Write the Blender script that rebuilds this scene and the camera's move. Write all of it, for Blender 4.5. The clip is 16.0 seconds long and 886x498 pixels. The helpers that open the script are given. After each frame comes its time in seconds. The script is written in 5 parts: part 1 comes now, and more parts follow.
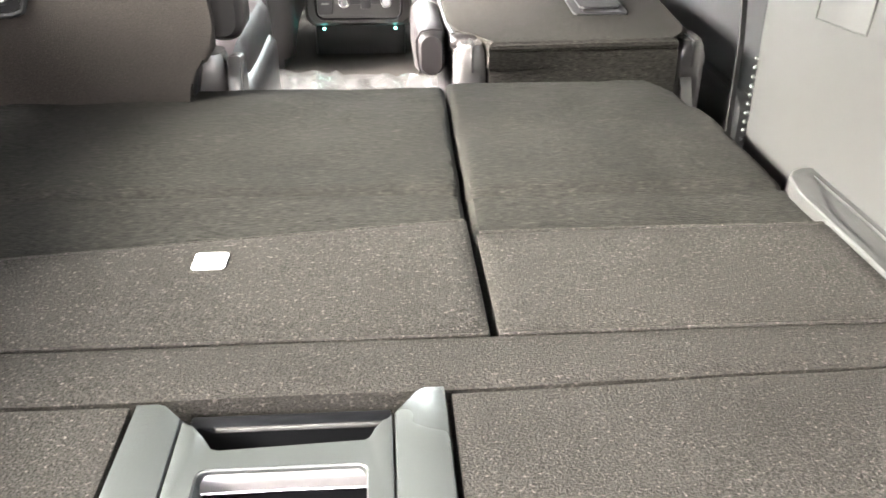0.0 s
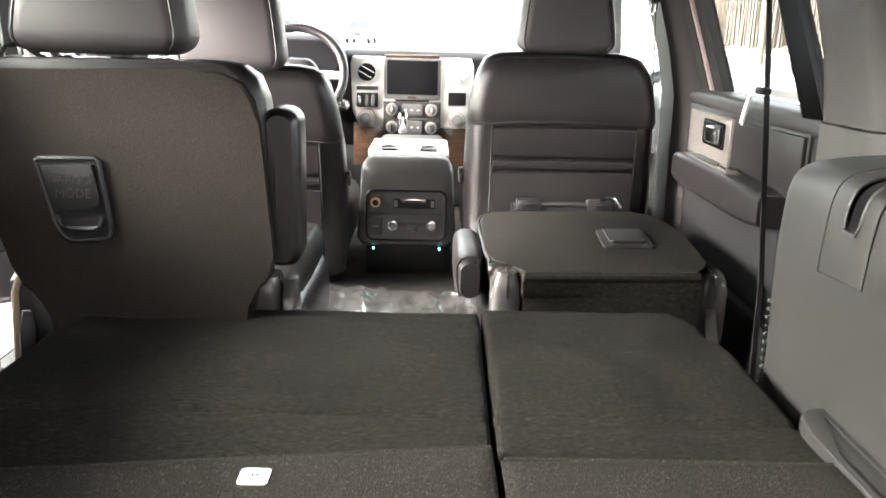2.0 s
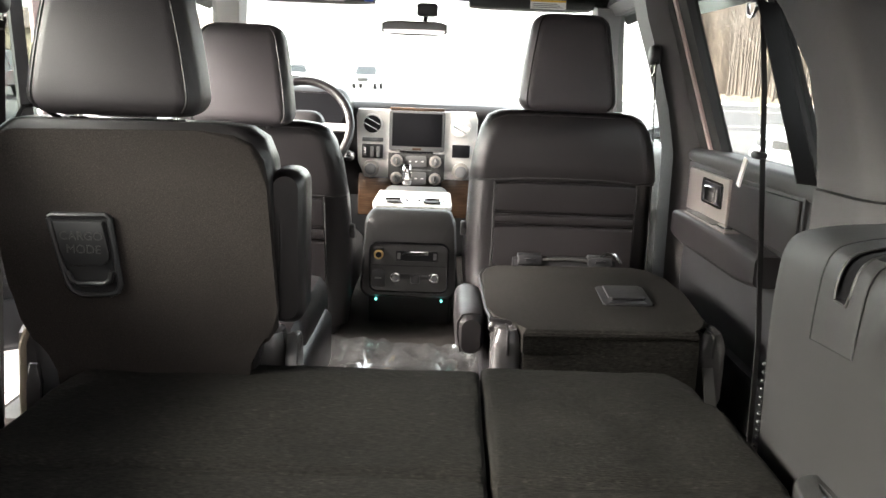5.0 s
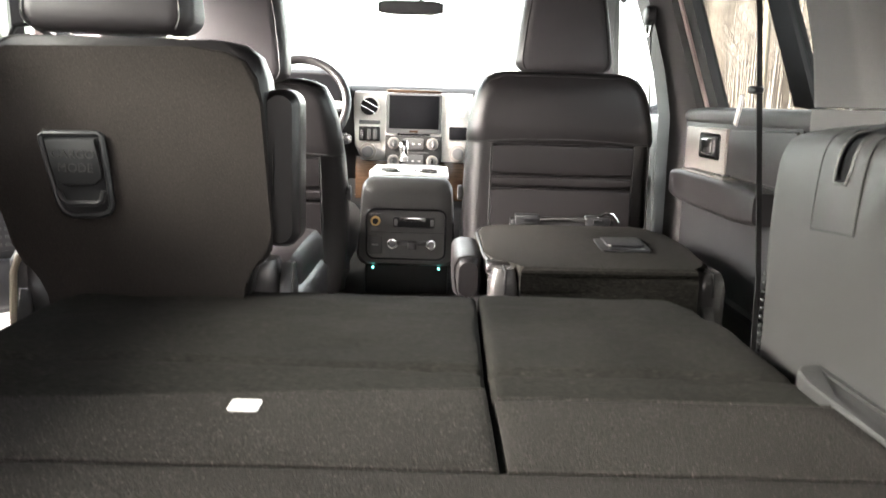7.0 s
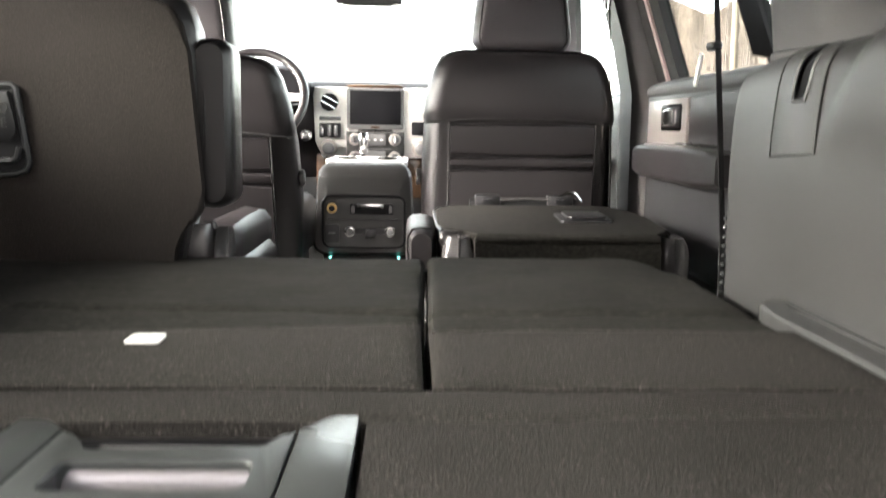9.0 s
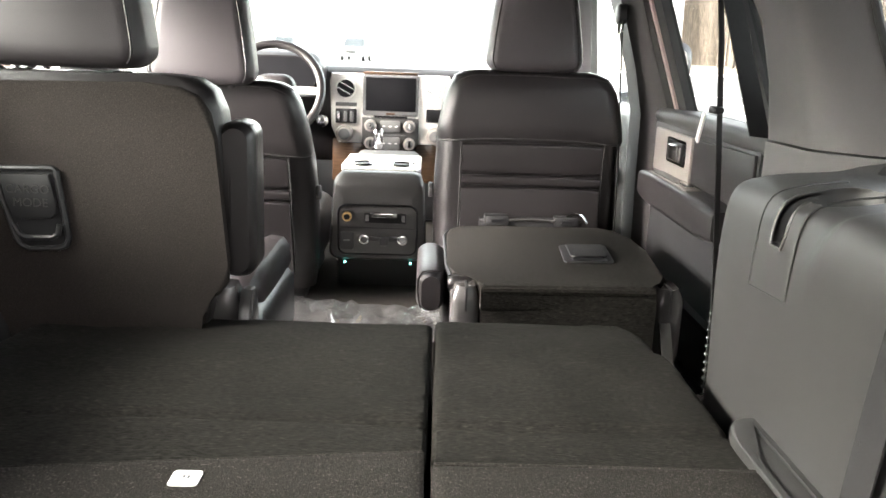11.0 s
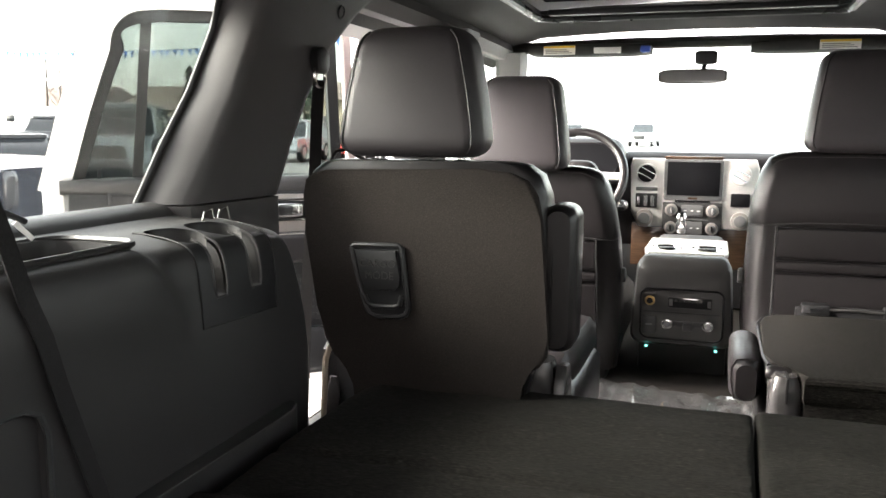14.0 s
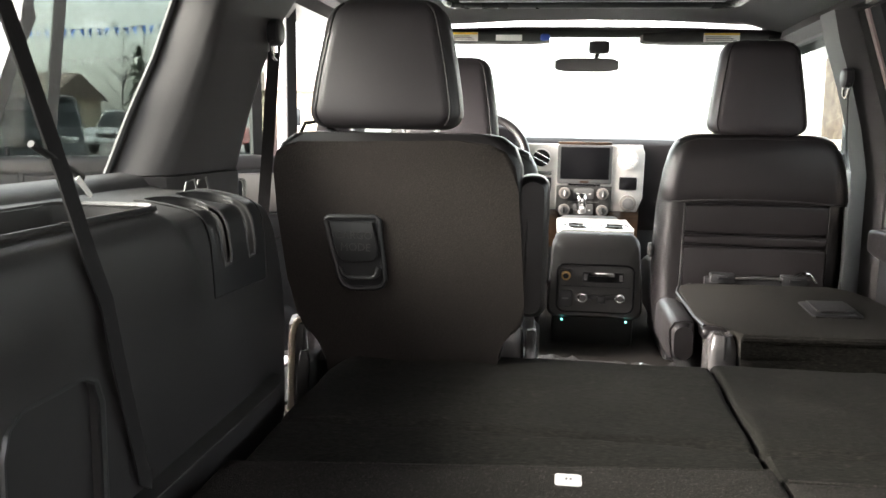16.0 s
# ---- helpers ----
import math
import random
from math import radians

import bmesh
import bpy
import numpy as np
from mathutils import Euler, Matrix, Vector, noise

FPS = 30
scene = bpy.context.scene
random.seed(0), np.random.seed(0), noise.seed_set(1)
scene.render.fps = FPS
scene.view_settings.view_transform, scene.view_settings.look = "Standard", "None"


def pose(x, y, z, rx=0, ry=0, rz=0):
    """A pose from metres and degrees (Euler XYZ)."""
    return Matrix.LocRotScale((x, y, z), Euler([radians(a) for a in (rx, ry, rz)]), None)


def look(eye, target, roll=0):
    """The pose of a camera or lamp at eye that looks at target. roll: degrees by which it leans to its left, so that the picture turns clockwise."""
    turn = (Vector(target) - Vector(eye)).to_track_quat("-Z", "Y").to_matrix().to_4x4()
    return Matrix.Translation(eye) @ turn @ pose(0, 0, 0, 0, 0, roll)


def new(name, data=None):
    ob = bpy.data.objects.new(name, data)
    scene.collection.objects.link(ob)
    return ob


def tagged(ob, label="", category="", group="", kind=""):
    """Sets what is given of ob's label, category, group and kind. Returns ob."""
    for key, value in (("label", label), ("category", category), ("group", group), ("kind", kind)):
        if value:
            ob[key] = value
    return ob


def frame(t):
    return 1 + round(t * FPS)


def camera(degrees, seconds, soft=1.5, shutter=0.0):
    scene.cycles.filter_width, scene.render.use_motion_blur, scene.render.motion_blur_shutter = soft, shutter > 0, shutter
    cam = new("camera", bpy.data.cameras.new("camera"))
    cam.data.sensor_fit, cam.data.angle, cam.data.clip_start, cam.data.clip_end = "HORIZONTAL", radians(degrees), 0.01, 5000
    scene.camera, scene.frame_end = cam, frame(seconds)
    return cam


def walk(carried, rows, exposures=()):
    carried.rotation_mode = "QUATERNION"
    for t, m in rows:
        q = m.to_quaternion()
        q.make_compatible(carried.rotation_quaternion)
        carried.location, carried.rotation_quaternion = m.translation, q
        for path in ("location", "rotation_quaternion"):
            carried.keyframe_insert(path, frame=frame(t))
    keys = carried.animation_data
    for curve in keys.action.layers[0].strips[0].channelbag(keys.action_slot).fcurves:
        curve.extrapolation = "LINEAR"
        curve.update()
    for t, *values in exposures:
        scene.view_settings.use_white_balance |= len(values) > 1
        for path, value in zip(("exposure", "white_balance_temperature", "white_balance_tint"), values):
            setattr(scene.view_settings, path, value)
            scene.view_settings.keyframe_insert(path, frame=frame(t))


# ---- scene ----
cam = camera(56.0, 16.0, 1.5, 0.4)
PATH = [
    (0, (0.075, 0.411, 1.204), (0.207, 2.16, 0.244), 0.5),
    (0.5, (0.07, 0.4, 1.203), (0.112, 2.148, 0.233), 0.1),
    (1, (0.073, 0.378, 1.215), (0.088, 2.17, 0.328), 0.0),
    (1.5, (0.077, 0.355, 1.237), (0.092, 2.215, 0.501), 0.0),
    (2, (0.082, 0.337, 1.265), (0.116, 2.27, 0.756), 1.5),
    (2.5, (0.086, 0.336, 1.271), (0.119, 2.278, 0.794), 1.3),
    (3, (0.076, 0.326, 1.276), (0.027, 2.277, 0.838), 1.4),
    (3.5, (0.06, 0.32, 1.279), (-0.045, 2.274, 0.867), 1.9),
    (4, (0.079, 0.333, 1.278), (0.077, 2.29, 0.866), 2.4),
    (4.2, (0.084, 0.333, 1.278), (0.114, 2.291, 0.871), 2.6),
    (6.3, (0.081, 0.279, 1.337), (0.084, 2.237, 0.927), 1.5),
    (6.5, (0.074, 0.326, 1.249), (0.118, 2.26, 0.744), 3.3),
    (7, (0.095, 0.297, 1.124), (0.119, 2.266, 0.773), 1.8),
    (7.5, (0.138, 0.344, 0.961), (0.193, 2.306, 0.577), 2.6),
    (8, (0.149, 0.351, 0.926), (0.193, 2.32, 0.578), 1.9),
    (8.5, (0.149, 0.353, 0.92), (0.199, 2.326, 0.594), 1.4),
    (9, (0.15, 0.361, 1.005), (0.227, 2.338, 0.711), 0.9),
    (9.2, (0.146, 0.361, 1.051), (0.208, 2.345, 0.806), 1.7),
    (11.5, (0.152, 0.298, 1.273), (0.189, 2.23, 0.758), 2.3),
    (12, (0.12, 0.295, 1.258), (-0.063, 2.215, 0.729), 2.1),
    (12.5, (0.096, 0.278, 1.258), (-0.307, 2.181, 0.795), 2.1),
    (13, (0.096, 0.272, 1.266), (-0.399, 2.163, 0.84), 0.1),
    (13.5, (0.095, 0.271, 1.265), (-0.481, 2.146, 0.873), 0.6),
    (14, (0.096, 0.254, 1.264), (-0.523, 2.135, 0.98), 0.4),
    (14.5, (0.104, 0.233, 1.266), (-0.529, 2.11, 0.988), 0.1),
    (15, (0.083, 0.208, 1.258), (-0.501, 2.1, 0.978), 0.7),
    (15.5, (-0.02, 0.151, 1.248), (-0.414, 2.093, 0.979), 0.1),
    (16, (-0.127, 0.166, 1.223), (-0.386, 2.127, 0.929), 1.0),
]
EXPOSURES = [(0, 7.1, 6800, 13), (1, 6.95, 6800, 13), (1.6, 6.3, 6800, 13), (2.1, 5.35, 6800, 13), (2.6, 5.1, 6800, 13), (3.1, 4.9, 6800, 13), (4.2, 4.95, 6800, 13), (6.5, 4.5, 6800, 13), (6.9, 5.3, 6800, 13), (7.2, 5.45, 6800, 13), (8, 5.5, 6800, 13), (8.6, 5.5, 6800, 13), (9.2, 5.15, 6800, 13), (11.5, 5.4, 6800, 13), (12, 5.28, 6800, 13), (12.5, 5.5, 6800, 13), (13.2, 5.28, 6800, 13), (14, 4.68, 6800, 13), (15.4, 4.55, 6800, 13), (16, 4.65, 6800, 13)]
walk(cam, [(t, look(eye, target, roll)) for t, eye, target, roll in PATH], EXPOSURES)

# ---- world, sun, exposure ----
world = bpy.data.worlds.new("sky")
scene.world = world
world.use_nodes = True
wn = world.node_tree.nodes
sky = wn.new("ShaderNodeTexSky")
sky.sky_type, sky.sun_disc = "NISHITA", False
sky.sun_elevation, sky.sun_rotation = radians(27), radians(-103)
sky.air_density, sky.dust_density = 1.0, 3.0
hazy = wn.new("ShaderNodeHueSaturation")
hazy.inputs["Saturation"].default_value = 0.22
world.node_tree.links.new(sky.outputs[0], hazy.inputs["Color"])
world.node_tree.links.new(hazy.outputs[0], wn["Background"].inputs[0])
wn["Background"].inputs[1].default_value = 0.13
sun = new("sun", bpy.data.lights.new("sun", "SUN"))
sun.data.energy, sun.data.angle, sun.data.color = 2.3, radians(35.0), (1.0, 0.95, 0.89)
SUN_AZ, SUN_EL = radians(-103), radians(27)
sun.matrix_world = look((math.sin(SUN_AZ) * math.cos(SUN_EL) * 50, math.cos(SUN_AZ) * math.cos(SUN_EL) * 50, math.sin(SUN_EL) * 50), (0, 0, 0))


# ---- materials ----
def material(name, color, rough=0.5, metal=0.0, grain=0.0, scale=200.0, spread=0.0, stain=0.25, coat=0.0, second=None, stretch=(1, 1, 1), spec=0.5, fleck=0.0, fleck_scale=300.0):
    """A procedural surface: base colour with fine grain, broad stains and relief."""
    m = bpy.data.materials.new(name)
    m.use_nodes = True
    nt = m.node_tree
    n, l = nt.nodes, nt.links
    b = n["Principled BSDF"]
    b.inputs["Roughness"].default_value, b.inputs["Metallic"].default_value = rough, metal
    b.inputs["Coat Weight"].default_value = coat
    b.inputs["Specular IOR Level"].default_value = spec
    co = n.new("ShaderNodeTexCoord")
    mp = n.new("ShaderNodeMapping")
    mp.inputs["Scale"].default_value = stretch
    l.new(co.outputs["Object"], mp.inputs[0])
    fine, broad = n.new("ShaderNodeTexNoise"), n.new("ShaderNodeTexNoise")
    fine.inputs["Scale"].default_value, fine.inputs["Detail"].default_value = scale, 3
    broad.inputs["Scale"].default_value, broad.inputs["Detail"].default_value = 4.0, 4
    l.new(mp.outputs[0], fine.inputs[0]), l.new(co.outputs["Object"], broad.inputs[0])
    r1, r2 = n.new("ShaderNodeMapRange"), n.new("ShaderNodeMapRange")
    for r, lo, hi, w in ((r1, 0.3, 0.7, spread), (r2, 0.3, 0.7, stain)):
        r.inputs[1].default_value, r.inputs[2].default_value = lo, hi
        r.inputs[3].default_value, r.inputs[4].default_value = 1 - w, 1 + w
    l.new(fine.outputs[0], r1.inputs[0]), l.new(broad.outputs[0], r2.inputs[0])
    mul = n.new("ShaderNodeMath")
    mul.operation = "MULTIPLY"
    l.new(r1.outputs[0], mul.inputs[0]), l.new(r2.outputs[0], mul.inputs[1])
    mix = n.new("ShaderNodeMix")
    mix.data_type = "RGBA"
    mix.inputs["A"].default_value = (*color, 1)
    mix.inputs["B"].default_value = (*(second or color), 1)
    l.new(broad.outputs[0], mix.inputs["Factor"])
    sc = n.new("ShaderNodeVectorMath")
    sc.operation = "SCALE"
    l.new(mix.outputs["Result"], sc.inputs[0]), l.new(mul.outputs[0], sc.inputs["Scale"])
    if fleck:
        # scattered pale fibres
        fl, fr_, add = n.new("ShaderNodeTexNoise"), n.new("ShaderNodeMapRange"), n.new("ShaderNodeVectorMath")
        fl.inputs["Scale"].default_value, fl.inputs["Detail"].default_value = fleck_scale, 1
        fr_.inputs[1].default_value, fr_.inputs[2].default_value = 0.60, 0.74
        fr_.inputs[3].default_value, fr_.inputs[4].default_value = 1.0, 1.0 + fleck
        l.new(mp.outputs[0], fl.inputs[0]), l.new(fl.outputs[0], fr_.inputs[0])
        add.operation = "SCALE"
        l.new(sc.outputs[0], add.inputs[0]), l.new(fr_.outputs[0], add.inputs["Scale"])
        sc = add
    l.new(sc.outputs[0], b.inputs["Base Color"])
    rr = n.new("ShaderNodeMapRange")
    rr.inputs[3].default_value, rr.inputs[4].default_value = rough * 0.85, min(1, rough * 1.15)
    l.new(broad.outputs[0], rr.inputs[0]), l.new(rr.outputs[0], b.inputs["Roughness"])
    if grain:
        bump = n.new("ShaderNodeBump")
        bump.inputs["Strength"].default_value, bump.inputs["Distance"].default_value = grain, 0.002
        l.new(fine.outputs[0], bump.inputs["Height"]), l.new(bump.outputs[0], b.inputs["Normal"])
    return m


def glass(name, tint, gloss=0.07, rough=0.02):
    m = bpy.data.materials.new(name)
    m.use_nodes = True
    n, l = m.node_tree.nodes, m.node_tree.links
    n.remove(n["Principled BSDF"])
    t, g, mix = n.new("ShaderNodeBsdfTransparent"), n.new("ShaderNodeBsdfGlossy"), n.new("ShaderNodeMixShader")
    t.inputs[0].default_value, g.inputs["Roughness"].default_value = (*tint, 1), rough
    mix.inputs[0].default_value = gloss
    l.new(t.outputs[0], mix.inputs[1]), l.new(g.outputs[0], mix.inputs[2])
    l.new(mix.outputs[0], n["Material Output"].inputs[0])
    return m


def film(name, tint, gloss, rough, haze):
    """Thin crumpled plastic: clear, glossy, and a little milky."""
    m = glass(name, tint, gloss, rough)
    n, l = m.node_tree.nodes, m.node_tree.links
    d, mix = n.new("ShaderNodeBsdfDiffuse"), n.new("ShaderNodeMixShader")
    d.inputs[0].default_value, mix.inputs[0].default_value = (0.8, 0.8, 0.82, 1), haze
    l.new(n["Mix Shader"].outputs[0], mix.inputs[1]), l.new(d.outputs[0], mix.inputs[2])
    l.new(mix.outputs[0], n["Material Output"].inputs[0])
    return m


def glow(name, color, power):
    m = bpy.data.materials.new(name)
    m.use_nodes = True
    b = m.node_tree.nodes["Principled BSDF"]
    b.inputs["Emission Color"].default_value, b.inputs["Emission Strength"].default_value = (*color, 1), power
    return m


CARPET = material("load_carpet", (0.0226, 0.0200, 0.0183), 0.95, grain=0.8, scale=520, spread=0.68, stain=0.25, second=(0.0182, 0.0164, 0.0150), spec=0.1, fleck=2.0, fleck_scale=340)
BACKCARPET = material("seat_back_carpet", (0.0142, 0.0130, 0.0114), 0.95, grain=0.8, scale=380, spread=0.65, stain=0.3, second=(0.0112, 0.0104, 0.0092), stretch=(0.3, 1, 1), spec=0.1, fleck=0.9, fleck_scale=240)
BACKFELT = material("seat_back_felt", (0.0228, 0.0194, 0.0179), 0.95, grain=0.5, scale=520, spread=0.38, stain=0.2, spec=0.1, fleck=0.5, fleck_scale=400)
LEATHER = material("black_leather", (0.0110, 0.0098, 0.0104), 0.30, grain=0.25, scale=700, spread=0.1, stain=0.15, spec=0.38)
# seat leather lightened and tinted purple: sky sheen on the headrests put into colour
HEADSHEEN = material("headrest_sheen_leather", (0.036, 0.0322, 0.0345), 0.45, grain=0.25, scale=700, spread=0.1, stain=0.12)
LEATHERGREY = material("charcoal_leather", (0.0135, 0.0120, 0.0127), 0.36, grain=0.25, scale=700, spread=0.1, stain=0.12, spec=0.38)
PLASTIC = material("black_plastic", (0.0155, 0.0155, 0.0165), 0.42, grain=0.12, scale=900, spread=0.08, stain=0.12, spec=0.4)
TRIM = material("charcoal_trim_plastic", (0.0290, 0.0280, 0.0277), 0.43, grain=0.22, scale=900, spread=0.1, stain=0.08)
PILLAR = material("pillar_trim", (0.056, 0.052, 0.052), 0.62, grain=0.2, scale=800, spread=0.1, stain=0.06)
DULLBLACK = material("matt_black_plastic", (0.0125, 0.0125, 0.0135), 0.55, grain=0.15, scale=900, spread=0.08, stain=0.12, spec=0.25)
HATCH = material("hatch_plastic", (0.034, 0.0365, 0.036), 0.28, grain=0.1, scale=900, spread=0.06, stain=0.1)
HEADLINER = material("headliner_fabric", (0.038, 0.038, 0.037), 0.95, grain=0.3, scale=700, spread=0.12, stain=0.06)
SILVER = material("satin_silver", (0.66, 0.64, 0.61), 0.30, metal=0.35, scale=300, spread=0.04, stain=0.05)
CHROME = material("chrome", (0.82, 0.82, 0.82), 0.12, metal=1.0, scale=300, spread=0.02, stain=0.04)
STEEL = material("recliner_grey", (0.085, 0.082, 0.082), 0.22, metal=0.2, scale=400, spread=0.05, stain=0.2)
WOOD = material("wood_veneer", (0.075, 0.042, 0.024), 0.25, scale=60, spread=0.35, stain=0.3, coat=0.6, second=(0.045, 0.026, 0.016), stretch=(0.2, 1, 3))
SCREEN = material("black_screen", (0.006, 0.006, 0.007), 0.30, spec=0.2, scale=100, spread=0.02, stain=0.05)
PAINT = material("white_paint", (0.78, 0.755, 0.735), 0.25, scale=300, spread=0.02, stain=0.03, coat=0.8)
RUBBER = material("rubber_seal", (0.012, 0.012, 0.012), 0.7, scale=300, spread=0.1, stain=0.1)
STRAP = material("belt_webbing", (0.020, 0.0195, 0.020), 0.8, spec=0.1, grain=0.5, scale=900, spread=0.25, stain=0.06, stretch=(1, 1, 0.3))
LABEL = material("white_label", (0.82, 0.80, 0.78), 0.5, scale=300, spread=0.02, stain=0.03)
YELLOW = material("yellow_band", (0.75, 0.50, 0.05), 0.5, scale=300, spread=0.03, stain=0.05)
INK = material("grey_print", (0.12, 0.12, 0.13), 0.6, scale=300, spread=0.03, stain=0.05)
BRASS = material("brass_socket", (0.55, 0.38, 0.16), 0.3, metal=0.9, scale=300, spread=0.05, stain=0.1)
KNOBGREY = material("knob_grey", (0.10, 0.10, 0.10), 0.4, scale=300, spread=0.04, stain=0.06)
PANELGREY = material("switch_panel_grey", (0.032, 0.031, 0.0305), 0.45, scale=500, spread=0.05, stain=0.06)
BEZEL = material("satin_door_bezel", (0.30, 0.275, 0.255), 0.33, metal=0.55, scale=300, spread=0.04, stain=0.06)
PALESASH = material("pale_sash", (0.42, 0.335, 0.315), 0.4, scale=300, spread=0.03, stain=0.05)
PULLBAR = material("satin_pull_bar", (0.15, 0.138, 0.14), 0.30, metal=0.5, scale=300, spread=0.04, stain=0.08)
BLUEGLINT = material("blue_glint", (0.03, 0.08, 0.45), 0.4, scale=300, spread=0.04, stain=0.06)
CLEAR = glass("window_glass", (0.86, 0.90, 0.88), 0.05)
TINT = glass("privacy_glass", (0.58, 0.60, 0.59), 0.03)
DOORTINT = glass("door_privacy_glass", (0.37, 0.40, 0.385), 0.012)
FILM = film("clear_film", (0.88, 0.88, 0.88), 0.5, 0.16, 0.035)
DOORTRIM = material("door_trim_plastic", (0.030, 0.0285, 0.0285), 0.5, grain=0.2, scale=900, spread=0.1, stain=0.08)
STUCCO = material("grey_stucco", (0.30, 0.28, 0.26), 0.9, grain=0.3, scale=30, spread=0.12, stain=0.12)
LED = glow("teal_led", (0.15, 0.95, 0.85), 0.12)
MIRROR = material("mirror_glass", (0.9, 0.9, 0.9), 0.02, metal=1.0, scale=50, spread=0.0, stain=0.01)
ASPHALT = material("asphalt", (0.075, 0.075, 0.075), 0.9, grain=0.4, scale=60, spread=0.25, stain=0.2)
ROADMAT = material("road_asphalt", (0.050, 0.050, 0.052), 0.9, grain=0.4, scale=40, spread=0.2, stain=0.2)
VERGE = material("dry_verge", (0.13, 0.105, 0.075), 0.95, grain=0.6, scale=12, spread=0.4, stain=0.3)
WHITELINE = material("road_line", (0.7, 0.7, 0.68), 0.8, scale=30, spread=0.1, stain=0.1)
BARK = material("bare_bark", (0.070, 0.059, 0.050), 0.95, scale=20, spread=0.3, stain=0.3)
BRUSH = material("brown_brush", (0.088, 0.071, 0.056), 0.95, grain=0.3, scale=3, spread=0.45, stain=0.3, stretch=(1, 1, 0.2))
POLEWOOD = material("pole_wood", (0.12, 0.10, 0.072), 0.9, scale=30, spread=0.25, stain=0.2)
EVERGREEN = material("evergreen", (0.03, 0.05, 0.03), 0.9, scale=20, spread=0.4, stain=0.3)
SIDING = material("beige_siding", (0.42, 0.36, 0.27), 0.8, scale=20, spread=0.1, stain=0.1)
ROOFING = material("brown_roofing", (0.13, 0.10, 0.085), 0.9, scale=20, spread=0.2, stain=0.15)
CARWHITE = material("car_white", (0.75, 0.75, 0.75), 0.25, coat=0.7, scale=50, spread=0.02, stain=0.03)
CARRED = material("car_red", (0.42, 0.03, 0.025), 0.25, coat=0.7, scale=50, spread=0.02, stain=0.05)
CARDARK = material("car_dark", (0.045, 0.045, 0.05), 0.25, coat=0.7, scale=50, spread=0.02, stain=0.05)
CARBLUE = material("car_blue", (0.012, 0.017, 0.030), 0.25, coat=0.7, scale=50, spread=0.02, stain=0.05)
CARSILVER = material("car_silver", (0.42, 0.43, 0.45), 0.25, metal=0.5, coat=0.7, scale=50, spread=0.02, stain=0.03)
CARGLASS = material("car_glass", (0.015, 0.018, 0.02), 0.06, scale=50, spread=0.02, stain=0.03)
FLAGBLUE = material("pennant_blue", (0.04, 0.18, 0.60), 0.6, scale=50, spread=0.05, stain=0.05)
FLAGWHITE = material("pennant_white", (0.75, 0.75, 0.75), 0.6, scale=50, spread=0.05, stain=0.05)


# ---- builders ----
def finish(bm, angle=38):
    bmesh.ops.recalc_face_normals(bm, faces=bm.faces[:])
    for f in bm.faces:
        f.smooth = True
    lim = radians(angle)
    for e in bm.edges:
        e.smooth = len(e.link_faces) == 2 and e.calc_face_angle(0) < lim


def mesh_of(name, bm, mat, angle=38):
    finish(bm, angle)
    me = bpy.data.meshes.new(name)
    bm.to_mesh(me)
    bm.free()
    me.materials.append(mat)
    return me


def part(name, bm, mat, parent, label="", angle=38):
    """Links a bmesh as one mesh object under a thing or a part. World coordinates stay as they are."""
    ob = new(name, mesh_of(name, bm, mat, angle))
    ob.parent = parent
    if parent is not None:
        origin = Vector((0, 0, 0))
        p = parent
        while p is not None:
            origin += p.location
            p = p.parent
        ob.location = -origin
    return tagged(ob, label)


def thing(name, at, label, category, group="", kind=""):
    ob = new(name)
    ob.location = at
    ob.empty_display_size = 0.05
    return tagged(ob, label, category, group, kind)


def structure(name, bm, mat, label, category, angle=38):
    return tagged(part(name, bm, mat, None, "", angle), label, category, "", "structure")


def solo(name, bm, mat, label, category, group="", kind="", angle=38):
    return tagged(part(name, bm, mat, None, "", angle), label, category, group, kind)


def box(bm, x0, x1, y0, y1, z0, z1, bevel=0.0, seg=2):
    r = bmesh.ops.create_cube(bm, size=1)
    vs = r["verts"]
    for v in vs:
        v.co = Vector(((x0 + x1) / 2 + v.co.x * (x1 - x0), (y0 + y1) / 2 + v.co.y * (y1 - y0), (z0 + z1) / 2 + v.co.z * (z1 - z0)))
    if bevel:
        es = list({e for v in vs for e in v.link_edges})
        bmesh.ops.bevel(bm, geom=es, offset=bevel, segments=seg, affect="EDGES", profile=0.5)
    return bm


def boxed(*a, **k):
    return box(bmesh.new(), *a, **k)


def prism(bm, poly, axis, a, b, bevel=0.0, seg=2, skew=None):
    """Extrudes a polygon of two coordinates along an axis from a to b."""
    def at(p, d):
        q = {"x": (d, p[0], p[1]), "y": (p[0], d, p[1]), "z": (p[0], p[1], d)}[axis]
        return skew(*q) if skew else q
    lo = [bm.verts.new(at(p, a)) for p in poly]
    hi = [bm.verts.new(at(p, b)) for p in poly]
    n = len(poly)
    fs = [bm.faces.new(lo), bm.faces.new(hi[::-1])]
    for i in range(n):
        fs.append(bm.faces.new((lo[i], lo[(i + 1) % n], hi[(i + 1) % n], hi[i])))
    if bevel:
        es = list({e for f in fs[:2] for e in f.edges})
        bmesh.ops.bevel(bm, geom=es, offset=bevel, segments=seg, affect="EDGES", profile=0.5)
    return bm


def prismed(*a, **k):
    return prism(bmesh.new(), *a, **k)


